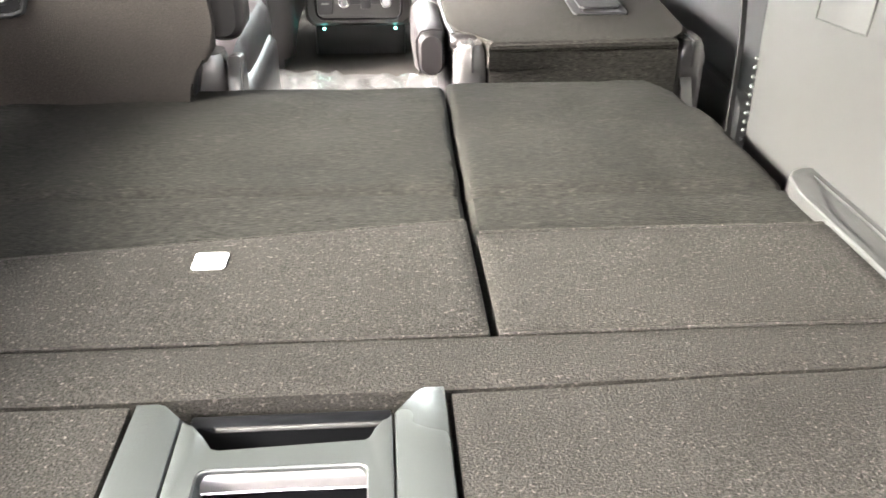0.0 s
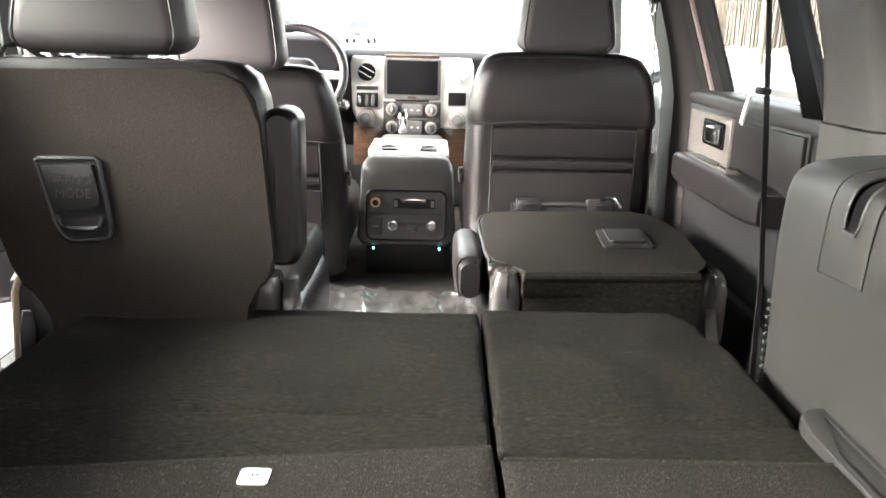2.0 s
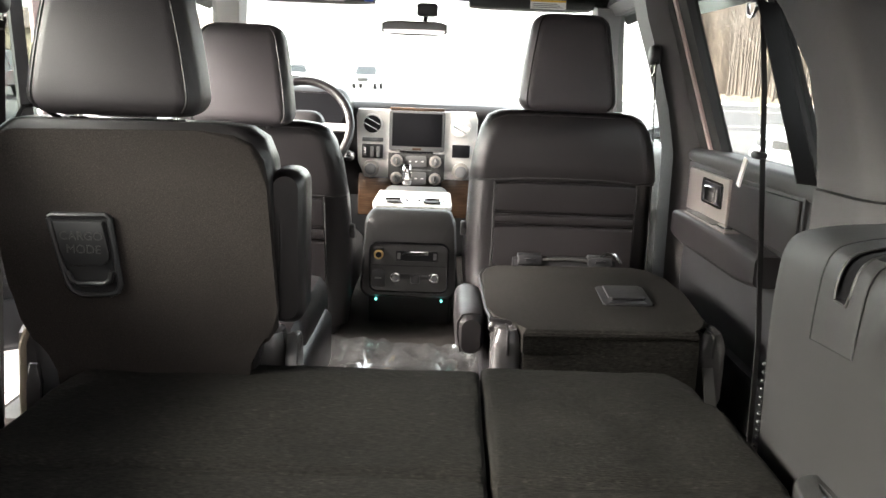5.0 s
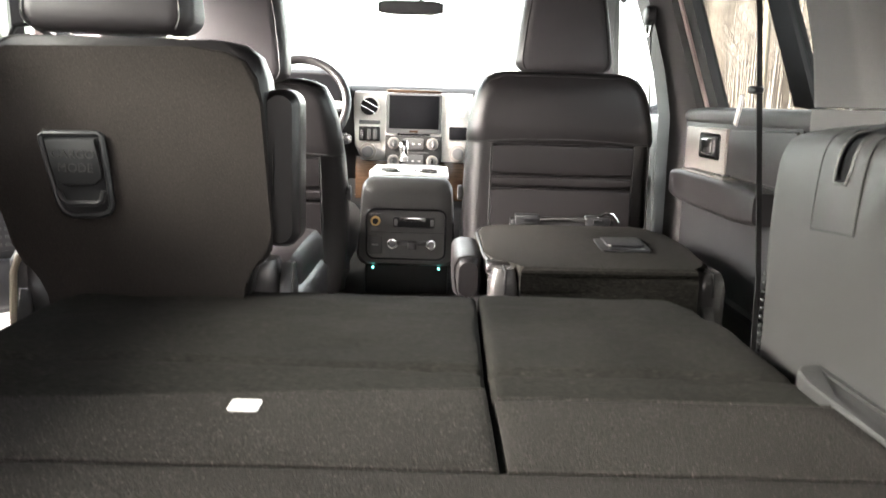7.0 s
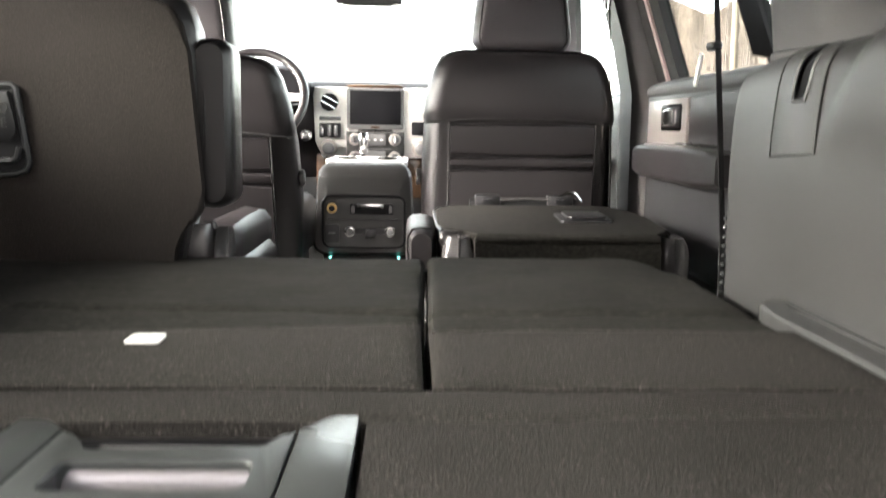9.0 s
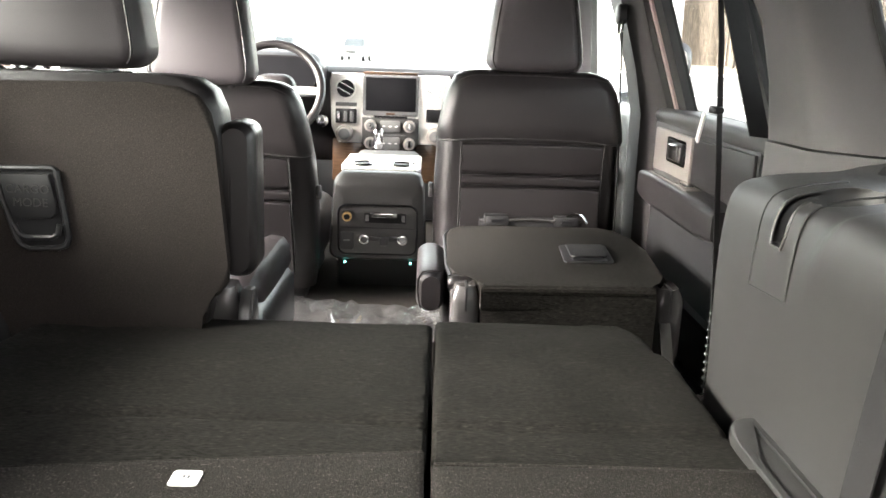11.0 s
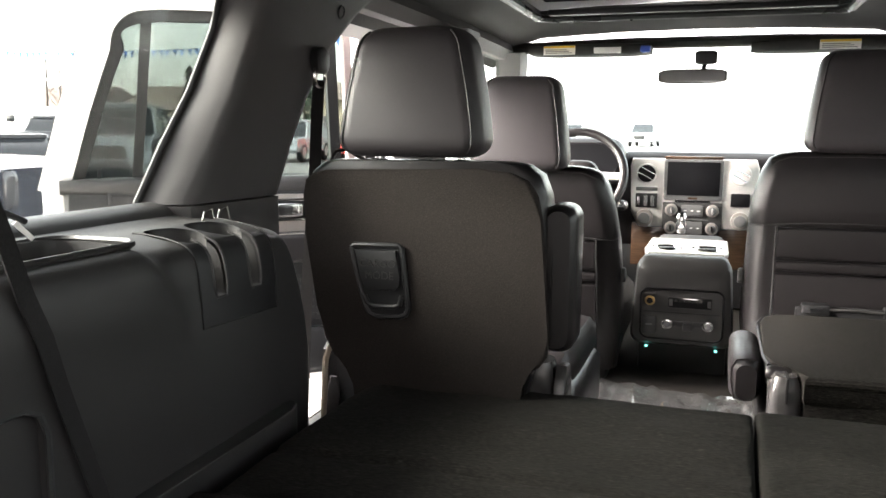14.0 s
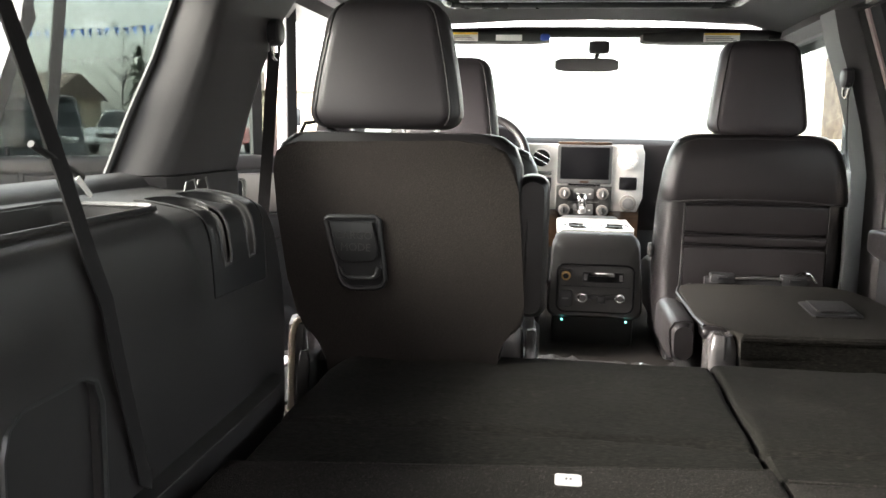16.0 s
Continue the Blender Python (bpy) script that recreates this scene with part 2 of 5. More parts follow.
def rounded(w, h, r, n=4, cx=0.0, cy=0.0):
    """A rounded rectangle as a list of points."""
    r = min(r, w / 2 - 1e-4, h / 2 - 1e-4)
    out = []
    for qx, qy, a0 in ((1, 1, 0), (-1, 1, 90), (-1, -1, 180), (1, -1, 270)):
        for i in range(n + 1):
            a = radians(a0 + 90 * i / n)
            out.append((cx + qx * (w / 2 - r) + r * math.cos(a), cy + qy * (h / 2 - r) + r * math.sin(a)))
    return out


def loft(bm, rings, cap=True):
    """Skins a list of closed rings of points."""
    vs = [[bm.verts.new(p) for p in r] for r in rings]
    n = len(vs[0])
    for a, b in zip(vs, vs[1:]):
        for i in range(n):
            bm.faces.new((a[i], a[(i + 1) % n], b[(i + 1) % n], b[i]))
    if cap:
        bm.faces.new(vs[0][::-1]), bm.faces.new(vs[-1])
    return bm


def pad(bm, x0, x1, y0, y1, z0, z1, axis="y", r=0.03, puff=0.02, n=5):
    """A stuffed cushion: a rounded rectangle lofted along an axis, its ends drawn in like a pillow's edge."""
    ext = {"x": (x0, x1), "y": (y0, y1), "z": (z0, z1)}
    u, v = [k for k in "xyz" if k != axis]
    (u0, u1), (v0, v1), (a, b) = ext[u], ext[v], ext[axis]
    rings = []
    steps = [0.0, 0.06, 0.18, 0.4, 0.6, 0.82, 0.94, 1.0]
    for s in steps:
        edge = min(s, 1 - s)
        ins = puff * (1 - min(1, edge / 0.2)) ** 2
        ring = []
        for p, q in rounded(u1 - u0 - 2 * ins, v1 - v0 - 2 * ins, r, n, (u0 + u1) / 2, (v0 + v1) / 2):
            c = {axis: a + (b - a) * s, u: p, v: q}
            ring.append((c["x"], c["y"], c["z"]))
        rings.append(ring)
    return loft(bm, rings)


def padded(*a, **k):
    return pad(bmesh.new(), *a, **k)


def tube(bm, pts, r, n=8, flat=None):
    """A round (or, with flat, a ribbon-like) rod along points."""
    pts = [Vector(p) for p in pts]
    rings = []
    for i, p in enumerate(pts):
        d = (pts[min(i + 1, len(pts) - 1)] - pts[max(i - 1, 0)]).normalized()
        if flat:
            s = Vector(flat[0]).normalized()
            s = (s - d * s.dot(d)).normalized()
            t = d.cross(s)
            w, h = flat[1] / 2, r
            rings.append([p + s * w * a + t * h * b for a, b in ((1, 1), (-1, 1), (-1, -1), (1, -1))])
        else:
            s = d.orthogonal().normalized() if i == 0 else (s - d * s.dot(d)).normalized()
            t = d.cross(s)
            rings.append([p + s * r * math.cos(2 * math.pi * k / n) + t * r * math.sin(2 * math.pi * k / n) for k in range(n)])
    return loft(bm, rings)


def tubed(*a, **k):
    return tube(bmesh.new(), *a, **k)


def disc(bm, c, axis, r, depth, n=20, bevel=0.0):
    """A short cylinder whose front lies at c and whose body goes depth along the axis."""
    poly = [(math.cos(2 * math.pi * i / n) * r, math.sin(2 * math.pi * i / n) * r) for i in range(n)]
    k = "xyz".index(axis)
    o = [c[i] for i in range(3) if i != k]
    return prism(bm, [(p + o[0], q + o[1]) for p, q in poly], axis, c[k], c[k] + depth, bevel)


def disced(*a, **k):
    return disc(bmesh.new(), *a, **k)


def ring_tube(bm, c, u, v, R, r, n=36, m=8, a0=0.0, a1=360.0):
    c, u, v = Vector(c), Vector(u).normalized(), Vector(v).normalized()
    closed = a1 - a0 >= 360
    pts = [c + u * R * math.cos(radians(a0 + (a1 - a0) * i / n)) + v * R * math.sin(radians(a0 + (a1 - a0) * i / n)) for i in range(n + (0 if closed else 1))]
    w = u.cross(v)
    rings = [[p + (p - c).normalized() * r * math.cos(2 * math.pi * k / m) + w * r * math.sin(2 * math.pi * k / m) for k in range(m)] for p in pts]
    if closed:
        rings.append(rings[0])
        vs = [[bm.verts.new(p) for p in q] for q in rings[:-1]]
        for i in range(len(vs)):
            a, b = vs[i], vs[(i + 1) % len(vs)]
            for k in range(m):
                bm.faces.new((a[k], a[(k + 1) % m], b[(k + 1) % m], b[k]))
        return bm
    return loft(bm, rings)


def cut(ob, cutters):
    """Carves closed shapes out of an object's mesh for good."""
    for bm in cutters:
        finish(bm)
        me = bpy.data.meshes.new("cutter")
        bm.to_mesh(me)
        bm.free()
        c = new("cutter", me)
        c.matrix_world = Matrix.Identity(4)
        mod = ob.modifiers.new("carve", "BOOLEAN")
        mod.operation, mod.solver, mod.object = "DIFFERENCE", "EXACT", c
        bpy.context.view_layer.update()
        dg = bpy.context.evaluated_depsgraph_get()
        out = bpy.data.meshes.new_from_object(ob.evaluated_get(dg))
        ob.modifiers.remove(mod)
        ob.data = out
        bpy.data.objects.remove(c)
    b = bmesh.new()
    b.from_mesh(ob.data)
    finish(b, 34)
    b.to_mesh(ob.data)
    b.free()
    return ob


def writing(name, text, size, mat, m, parent, depth=0.0008):
    cu = bpy.data.curves.new(name, "FONT")
    cu.body, cu.size, cu.extrude, cu.align_x, cu.align_y = text, size, depth, "CENTER", "CENTER"
    tmp = new(name, cu)
    bpy.context.view_layer.update()
    me = bpy.data.meshes.new_from_object(tmp.evaluated_get(bpy.context.evaluated_depsgraph_get()))
    bpy.data.objects.remove(tmp)
    me.transform(m)
    me.materials.clear()
    me.materials.append(mat)
    ob = new(name, me)
    ob.parent = parent
    o, p = Vector((0, 0, 0)), parent
    while p is not None:
        o += p.location
        p = p.parent
    ob.location = -o
    return ob


# ---- the vehicle's shell ----
FLOOR = 0.80
LOW = 0.50
bm = boxed(-0.93, 0.93, -0.15, 0.70, 0.62, 0.770, 0.004)
structure("floor_rear", bm, CARPET, "dark charcoal carpeted cargo floor pan at the tailgate", "floor")
bm = boxed(-0.93, 0.93, 0.70, 1.78, 0.42, 0.640)
structure("floor_well", bm, CARPET, "black carpeted well under the folded third row", "floor")
bm = prismed([(-0.93, 0.40), (0.93, 0.40), (0.93, 0.485), (0.30, 0.49), (0.20, 0.515), (-0.18, 0.515), (-0.28, 0.49), (-0.93, 0.485)], "y", 1.78, 4.3)
structure("floor_cabin", bm, CARPET, "dark brown-black carpeted cabin floor with a low tunnel", "floor")
# roof and headliner
def roof_z(y):
    return 1.655 - 0.035 * max(0, (y - 3.0)) ** 2 - 0.012 * max(0, 1.0 - y) ** 2


rings = []
for i in range(17):
    y = 0.0 + 3.62 * i / 16
    z = roof_z(y)
    up = [(-0.80, z - 0.13), (-0.72, z - 0.05), (-0.60, z - 0.015), (-0.3, z), (0, z + 0.004), (0.3, z), (0.60, z - 0.015), (0.72, z - 0.05), (0.80, z - 0.13)]
    ring = [(x, y, zz) for x, zz in up] + [(x * 1.02, y, zz + 0.03) for x, zz in reversed(up)]
    rings.append(ring)
headliner = structure("ceiling", loft(bmesh.new(), rings), HEADLINER, "black fabric headliner with a sunroof opening", "ceiling")
cut(headliner, [boxed(-0.52, 0.46, 2.62, 3.19, 1.2, 1.9)])
rings = []
for i in range(13):
    y = -0.02 + 3.70 * i / 12
    z = roof_z(y) + 0.07
    up = [(-0.90, z - 0.20), (-0.80, z - 0.06), (-0.62, z - 0.005), (0, z + 0.02), (0.62, z - 0.005), (0.80, z - 0.06), (0.90, z - 0.20)]
    rings.append([(x, y, zz) for x, zz in up] + [(x * 0.985, y, zz - 0.012) for x, zz in reversed(up)])
roof = structure("roof", loft(bmesh.new(), rings), PAINT, "white painted outer roof panel", "roof")
cut(roof, [boxed(-0.50, 0.44, 2.66, 3.17, 1.4, 2.0)])
# side walls below the windows: quarter panels, sills, front doors
for s, nm in ((-1, "left"), (1, "right")):
    bm = prismed([(-0.15, 0.32), (1.735, 0.32), (1.735, 1.0), (1.73, 1.115), (-0.15, 1.115)], "x", s * 0.90, s * 0.985, 0.012)
    structure("wall_quarter_" + nm, bm, PAINT, "white painted rear quarter panel of the vehicle", "wall")
    bm = prismed([(1.745, 0.32), (2.73, 0.32), (2.73, 0.475), (1.745, 0.475)], "x", s * 0.82, s * 0.985, 0.012)
    structure("wall_sill_" + nm, bm, PAINT, "white painted door sill", "wall")
    bm = boxed(min(s * 0.80, s * 0.90), max(s * 0.80, s * 0.90), 1.9, 2.7, 0.476, 0.505, 0.006)
    structure("trim_sill_" + nm, bm, HATCH, "grey plastic scuff plate along the door sill", "trim")
    bm = prismed([(2.745, 0.32), (3.95, 0.32), (3.95, 1.09), (2.745, 1.09)], "x", s * 0.83, s * 0.975, 0.012)
    structure("wall_front_door_" + nm, bm, PAINT, "white painted closed front door", "wall")
    bm = padded(min(s * 0.77, s * 0.83), max(s * 0.77, s * 0.83), 2.86, 3.75, 0.52, 1.10, axis="x", r=0.05, puff=0.02)
    structure("trim_front_door_" + nm, bm, TRIM, "charcoal front door trim panel", "trim")
    bm = padded(min(s * 0.69, s * 0.77), max(s * 0.69, s * 0.77), 2.90, 3.45, 0.86, 0.93, axis="y", r=0.02, puff=0.02)
    structure("trim_front_armrest_" + nm, bm, LEATHERGREY, "padded front door armrest", "trim")
# front bulkhead and bonnet
structure("wall_front", boxed(-0.95, 0.95, 4.25, 4.33, 0.30, 1.08), PLASTIC, "black bulkhead behind the dashboard", "wall")
bm = prismed([(4.3, 0.45), (5.35, 0.45), (5.4, 0.9), (5.2, 1.02), (4.3, 1.10)], "x", -0.96, 0.96, 0.03)
structure("bonnet", bm, PAINT, "white bonnet of the vehicle", "bonnet")


def slant(s, pts_low, pts_high, z0, z1, steps=6, bow=0.0):
    """A pillar whose section moves from one ring of (x, y) to another between two heights."""
    rings = []
    for i in range(steps + 1):
        k = i / steps
        b = bow * math.sin(math.pi * k)
        rings.append([(s * ((1 - k) * p[0] + k * q[0] + b), (1 - k) * p[1] + k * q[1], z0 + (z1 - z0) * k) for p, q in zip(pts_low, pts_high)])
    return loft(bmesh.new(), rings)


# height, then x and y of the rear edge, the crease and the front edge
THIRD = {
    "left": [(1.132, 0.858, 1.452, 0.765, 1.480, 0.748, 1.750), (1.23, 0.846, 1.512, 0.750, 1.545, 0.738, 1.795), (1.33, 0.832, 1.580, 0.733, 1.592, 0.726, 1.848), (1.44, 0.815, 1.632, 0.716, 1.632, 0.704, 1.925), (1.52, 0.806, 1.655, 0.703, 1.655, 0.692, 2.03), (1.57, 0.80, 1.668, 0.695, 1.668, 0.686, 2.12)],
    "right": [(1.132, 0.858, 1.500, 0.752, 1.592, 0.742, 1.752), (1.23, 0.846, 1.550, 0.738, 1.612, 0.734, 1.762), (1.33, 0.832, 1.602, 0.722, 1.638, 0.720, 1.790), (1.44, 0.815, 1.645, 0.708, 1.672, 0.704, 1.90), (1.52, 0.806, 1.665, 0.698, 1.700, 0.692, 2.02), (1.57, 0.80, 1.675, 0.692, 1.715, 0.686, 2.12)],
}


def third_pillar(s, levels):
    rings = []
    for z, xr, yr, xc, yc, xf, yf in levels:
        ring = [(xr, yr), (xr + (xc - xr) * 0.5, yr + (yc - yr) * 0.45 - 0.004), (xc + 0.022, yc - (yc - yr) * 0.2), (xc + 0.007, yc + 0.003), (xc, yc + 0.020), (xc + (xf - xc) * 0.4, yc + (yf - yc) * 0.4), (xf, yf - 0.02), (xf + 0.004, yf), (xf + 0.05, yf + 0.03), (xr, yf + 0.035)]
        rings.append([(s * x, y, z) for x, y in ring])
    return loft(bmesh.new(), rings)


for s, nm in ((-1, "left"), (1, "right")):
    # broad trim of the third pillar: a face turned to the rear, a soft crease, a face turned inwards
    levels = THIRD[nm]
    structure("pillar_third_" + nm, third_pillar(s, levels), PILLAR, "broad charcoal pillar trim between side windows", "pillar", 75)
    z, xr, yr, xc, yc, xf, yf = levels[0]
    base = [(zz, xr, yr, xc - 0.006, yc - 0.004, xf - 0.006, yf - 0.004) for zz in (1.05, 1.09, 1.129)]
    structure("trim_pillar_base_" + nm, third_pillar(s, base), PILLAR, "charcoal base cover of the pillar with a fine seam", "trim")
    bm = tubed([(s * (q[1] - 0.004), q[2] - 0.004, q[0]) for q in levels], 0.007, 8)
    structure("trim_pillar_seal_" + nm, bm, RUBBER, "black rubber seal between pillar and quarter window", "trim")
    # painted outside of that pillar
    lo = [(0.875, 1.60), (0.94, 1.64), (0.94, 1.74), (0.875, 1.74)]
    hi = [(0.815, 1.82), (0.86, 1.86), (0.86, 1.96), (0.815, 1.96)]
    structure("pillar_third_outer_" + nm, slant(s, lo, hi, 1.115, 1.57, 3), PAINT, "white painted outside of the third pillar", "pillar")
    # rearmost pillar at the tailgate
    lo = [(0.78, -0.12), (0.95, -0.12), (0.95, 0.14), (0.78, 0.10)]
    hi = [(0.70, -0.02), (0.85, -0.02), (0.85, 0.28), (0.70, 0.24)]
    structure("pillar_rear_" + nm, slant(s, lo, hi, 1.115, 1.60, 3), PILLAR, "charcoal rear pillar beside the tailgate opening", "pillar")
    # centre pillar
    rings = []
    for z, x, y in ((0.50, 0.775, 2.71), (1.10, 0.766, 2.70), (1.23, 0.737, 2.69), (1.35, 0.699, 2.68), (1.47, 0.654, 2.67), (1.56, 0.628, 2.66)):
        rings.append([(s * (x + a), y + b, z) for a, b in ((0, 0.02), (0.05, -0.02), (0.11, -0.03), (0.11, 0.17), (0.06, 0.19), (0, 0.15))])
    structure("pillar_centre_" + nm, loft(bmesh.new(), rings), DOORTRIM, "charcoal centre pillar trim", "pillar")
    # windscreen pillar
    rings = [[(s * x, y, z) for x, y, z in r] for r in (
        [(0.80, 4.02, 1.09), (0.90, 4.02, 1.09), (0.90, 4.16, 1.09), (0.80, 4.16, 1.09)],
        [(0.74, 3.82, 1.32), (0.84, 3.82, 1.32), (0.84, 3.94, 1.32), (0.74, 3.94, 1.32)],
        [(0.66, 3.50, 1.56), (0.76, 3.50, 1.56), (0.76, 3.64, 1.58), (0.66, 3.64, 1.58)])]
    structure("pillar_windscreen_" + nm, loft(bmesh.new(), rings), PILLAR, "charcoal windscreen pillar", "pillar")
    # windows
    bm = slant(s, [(0.872, 0.10), (0.876, 0.10), (0.876, 1.57), (0.872, 1.57)], [(0.80, 0.20), (0.804, 0.20), (0.804, 1.78), (0.80, 1.78)], 1.112, 1.57, 2)
    structure("window_quarter_" + nm, bm, TINT, "fixed rear quarter window", "window")
    bm = slant(s, [(0.86, 2.90), (0.864, 2.90), (0.864, 3.98), (0.86, 3.98)], [(0.75, 2.84), (0.754, 2.84), (0.754, 3.56), (0.75, 3.56)], 1.09, 1.55, 2)
    w = structure("window_front_door_" + nm, bm, CLEAR, "front door window", "window")
    w.visible_shadow = False
    bm = tubed([(s * 0.868, 0.12, 1.122), (s * 0.868, 1.45, 1.122)], 0.008)
    structure("trim_window_seal_" + nm, bm, RUBBER, "black rubber seal below the quarter window", "trim")
    # side rail over the doors
    bm = loft(bmesh.new(), [[(s * (0.70 + a), y, roof_z(y) - 0.105 + b) for a, b in ((0, 0.03), (0.03, 0), (0.09, 0.0), (0.13, 0.04), (0.10, 0.10), (0.02, 0.09))] for y in (0.0, 0.6, 1.2, 1.8, 2.4, 3.0, 3.55)])
    structure("trim_roof_rail_" + nm, bm, PILLAR, "charcoal roof rail trim above the side windows", "trim")
bm = loft(bmesh.new(), [[(-0.84, 4.20, 1.10), (0.84, 4.20, 1.10), (0.84, 4.205, 1.105), (-0.84, 4.205, 1.105)], [(-0.72, 3.60, 1.60), (0.72, 3.60, 1.60), (0.72, 3.605, 1.605), (-0.72, 3.605, 1.605)]])
w = structure("window_windscreen", bm, CLEAR, "clear windscreen", "window")
w.visible_shadow = False
bm = prismed([(-0.10, 1.70), (-0.25, 1.86), (-0.95, 1.98), (-1.15, 1.95), (-1.15, 1.90), (-0.95, 1.92), (-0.25, 1.80), (-0.10, 1.64)], "x", -0.88, 0.88, 0.01)
structure("tailgate", bm, PAINT, "raised white tailgate over the load opening", "tailgate")
bm = tubed([(-0.72, 3.60, 1.585), (-0.3, 3.63, 1.60), (0.3, 3.63, 1.60), (0.72, 3.60, 1.585)], 0.022)
structure("trim_header", bm, HEADLINER, "black windscreen header trim", "trim")


# ---- side trims of the load bay ----
# inner face and shoulder of the trim: distance from the middle, height
SHOULDER = [(0.5905, 0.980), (0.591, 0.995), (0.592, 1.015), (0.5935, 1.035), (0.5955, 1.055), (0.598, 1.070), (0.602, 1.082), (0.608, 1.0915), (0.617, 1.098), (0.630, 1.1025), (0.655, 1.108), (0.690, 1.1125), (0.705, 1.1125)]


def ease(k):
    k = max(0.0, min(1.0, k))
    return k * k * (3 - 2 * k)


def side_trim(s, x_off, y_end, y_swell, lean):
    """The moulded side: a proud rear part that ends in a slanting swell, then a flatter front part with a crisp front corner."""
    prof = [(0.594, 0.700), (0.594, 0.80), (0.592, 0.86), (0.590, 0.93), (0.590, 0.955)] + SHOULDER[:-1] + [(0.73, 1.112), (0.76, 1.112), (0.80, 1.118), (0.845, 1.128), (0.866, 1.130), (0.866, 0.70)]
    ys = [-0.10, 0.3, 0.7, 0.95, 1.04] + [1.08 + 0.012 * i for i in range(18)] + [1.32, 1.38, y_end - 0.09, y_end - 0.05, y_end - 0.025, y_end - 0.010, y_end - 0.004, y_end]
    rings = []
    for y in ys:
        e = max(0.0, (y - 1.36) / (y_end - 1.36))
        tip = max(0.0, 1 - (y_end - y) / 0.010)
        ring = []
        for x, z in prof:
            proud = ease((y_swell + (1.03 - z) * 0.72 - y) / 0.040 + 0.5) * ease((z - 0.965) / 0.085)
            far = 1.0 if x < 0.70 else max(0.0, (0.80 - x) / 0.10)
            xx = x - 0.011 * proud * far + (0.011 * e + 0.004 * tip ** 2) * (1 if x < 0.84 else 0)
            zz = z + (0.010 * proud - 0.010 * e ** 2 - 0.003 * tip ** 2) * ease((z - 1.03) / 0.06) * far
            ring.append((s * xx + x_off, y - lean * e * max(0.0, z - 0.88), zz))
        rings.append(ring)
    return loft(bmesh.new(), rings)


def trim_ledge(s, x_off, y_tip, x_in, top):
    """A low ledge along the floor with a rounded tip."""
    w = 0.599 - x_in
    poly = [(x_in, -0.10), (x_in, y_tip - 0.075), (x_in + 0.04 * w, y_tip - 0.045), (x_in + 0.16 * w, y_tip - 0.024), (x_in + 0.37 * w, y_tip - 0.009), (x_in + 0.65 * w, y_tip - 0.001), (0.599, y_tip), (0.599, -0.10)]
    return prismed([(s * x + x_off, y) for x, y in poly], "z", 0.70, top, 0.0045, 3)


def ledge_strip(s, x_off, y_tip, grow=0.0):
    """Outline of the strip sunk into the ledge."""
    poly = [(0.5575 - grow, 0.2), (0.5575 - grow, y_tip - 0.125), (0.585 + grow, y_tip - 0.026), (0.5865 + grow, 0.2)]
    return [(s * x + x_off, y) for x, y in poly]


def slot_cutters(s, y, y_slot, w=0.034, r=0.044, zb=1.018, xc=0.654):
    """A round drinks recess close to the inner face, opening through it in a narrow slot."""
    xc = s * xc
    a, b = sorted((s * 0.56, xc))
    return [disced((xc, y, 0.990), "z", r, 0.25, 36), boxed(a, b, y_slot - w / 2, y_slot + w / 2, zb, 1.25, 0.006)]


def cup_insert(s, y0, y1, x_off):
    """A thin moulded plate that follows the shoulder of the trim round the drinks recesses."""
    prof = SHOULDER
    rings = []
    for y in (y0, y0 + 0.004, y1 - 0.004, y1):
        e = 0.0015 if y in (y0, y1) else 0.0
        out = [(s * (x - 0.0022 + e) + x_off, y, z + 0.0016 - e * 0.5 + (0.008 * (y - y0) / (y1 - y0) if k == 0 else 0) * -1) for k, (x, z) in enumerate(prof)]
        rings.append(out + [(s * (x + 0.004) + x_off, y, z - 0.003) for x, z in reversed(prof)])
    return loft(bmesh.new(), rings)


trim_l = structure("wall_trim_left", side_trim(-1, 0.004, 1.590, 1.192, 0.33), TRIM, "dark charcoal moulded side trim with two cup recesses", "wall")
c = slot_cutters(-1, 1.280, 1.292, zb=1.020) + slot_cutters(-1, 1.376, 1.388)
c.append(prismed(rounded(0.125, 0.50, 0.03, 4, -0.687, 0.90), "z", 1.070, 1.3))
c.append(prismed(rounded(0.165, 0.50, 0.03, 5, 0.868, 0.715), "x", -0.602, -0.54, 0.0))
cut(trim_l, c)
ins_l = structure("trim_cup_insert_left", cup_insert(-1, 1.243, 1.449, 0.004), PLASTIC, "dark moulded insert round two cup recesses", "trim")
cut(ins_l, slot_cutters(-1, 1.280, 1.292, zb=1.020) + slot_cutters(-1, 1.376, 1.388))
trim_r = structure("wall_trim_right", side_trim(1, 0.0, 1.54, 1.228, 0.0), TRIM, "charcoal moulded side trim with one cup recess", "wall")
c = slot_cutters(1, 1.284, 1.312, 0.038, 0.050, 1.039, 0.667)
c.append(prismed(rounded(0.13, 0.42, 0.03, 4, 0.685, 0.87), "z", 1.070, 1.3))
cut(trim_r, c)
ins_r = structure("trim_cup_insert_right", cup_insert(1, 1.262, 1.374, 0.0), TRIM, "moulded insert round the cup recess", "trim")
cut(ins_r, slot_cutters(1, 1.284, 1.312, 0.038, 0.050, 1.039, 0.667))
structure("trim_floor_ledge_left", trim_ledge(-1, 0.004, 1.50, 0.566, 0.797), TRIM, "narrow charcoal ledge along the floor", "trim")
ledge = structure("trim_floor_ledge_right", trim_ledge(1, 0.0, 1.320, 0.548, 0.8065), TRIM, "charcoal ledge with a rounded tip along the floor", "trim")
cut(ledge, [prismed(ledge_strip(1, 0.0, 1.320, 0.0008), "z", 0.8025, 0.83)])
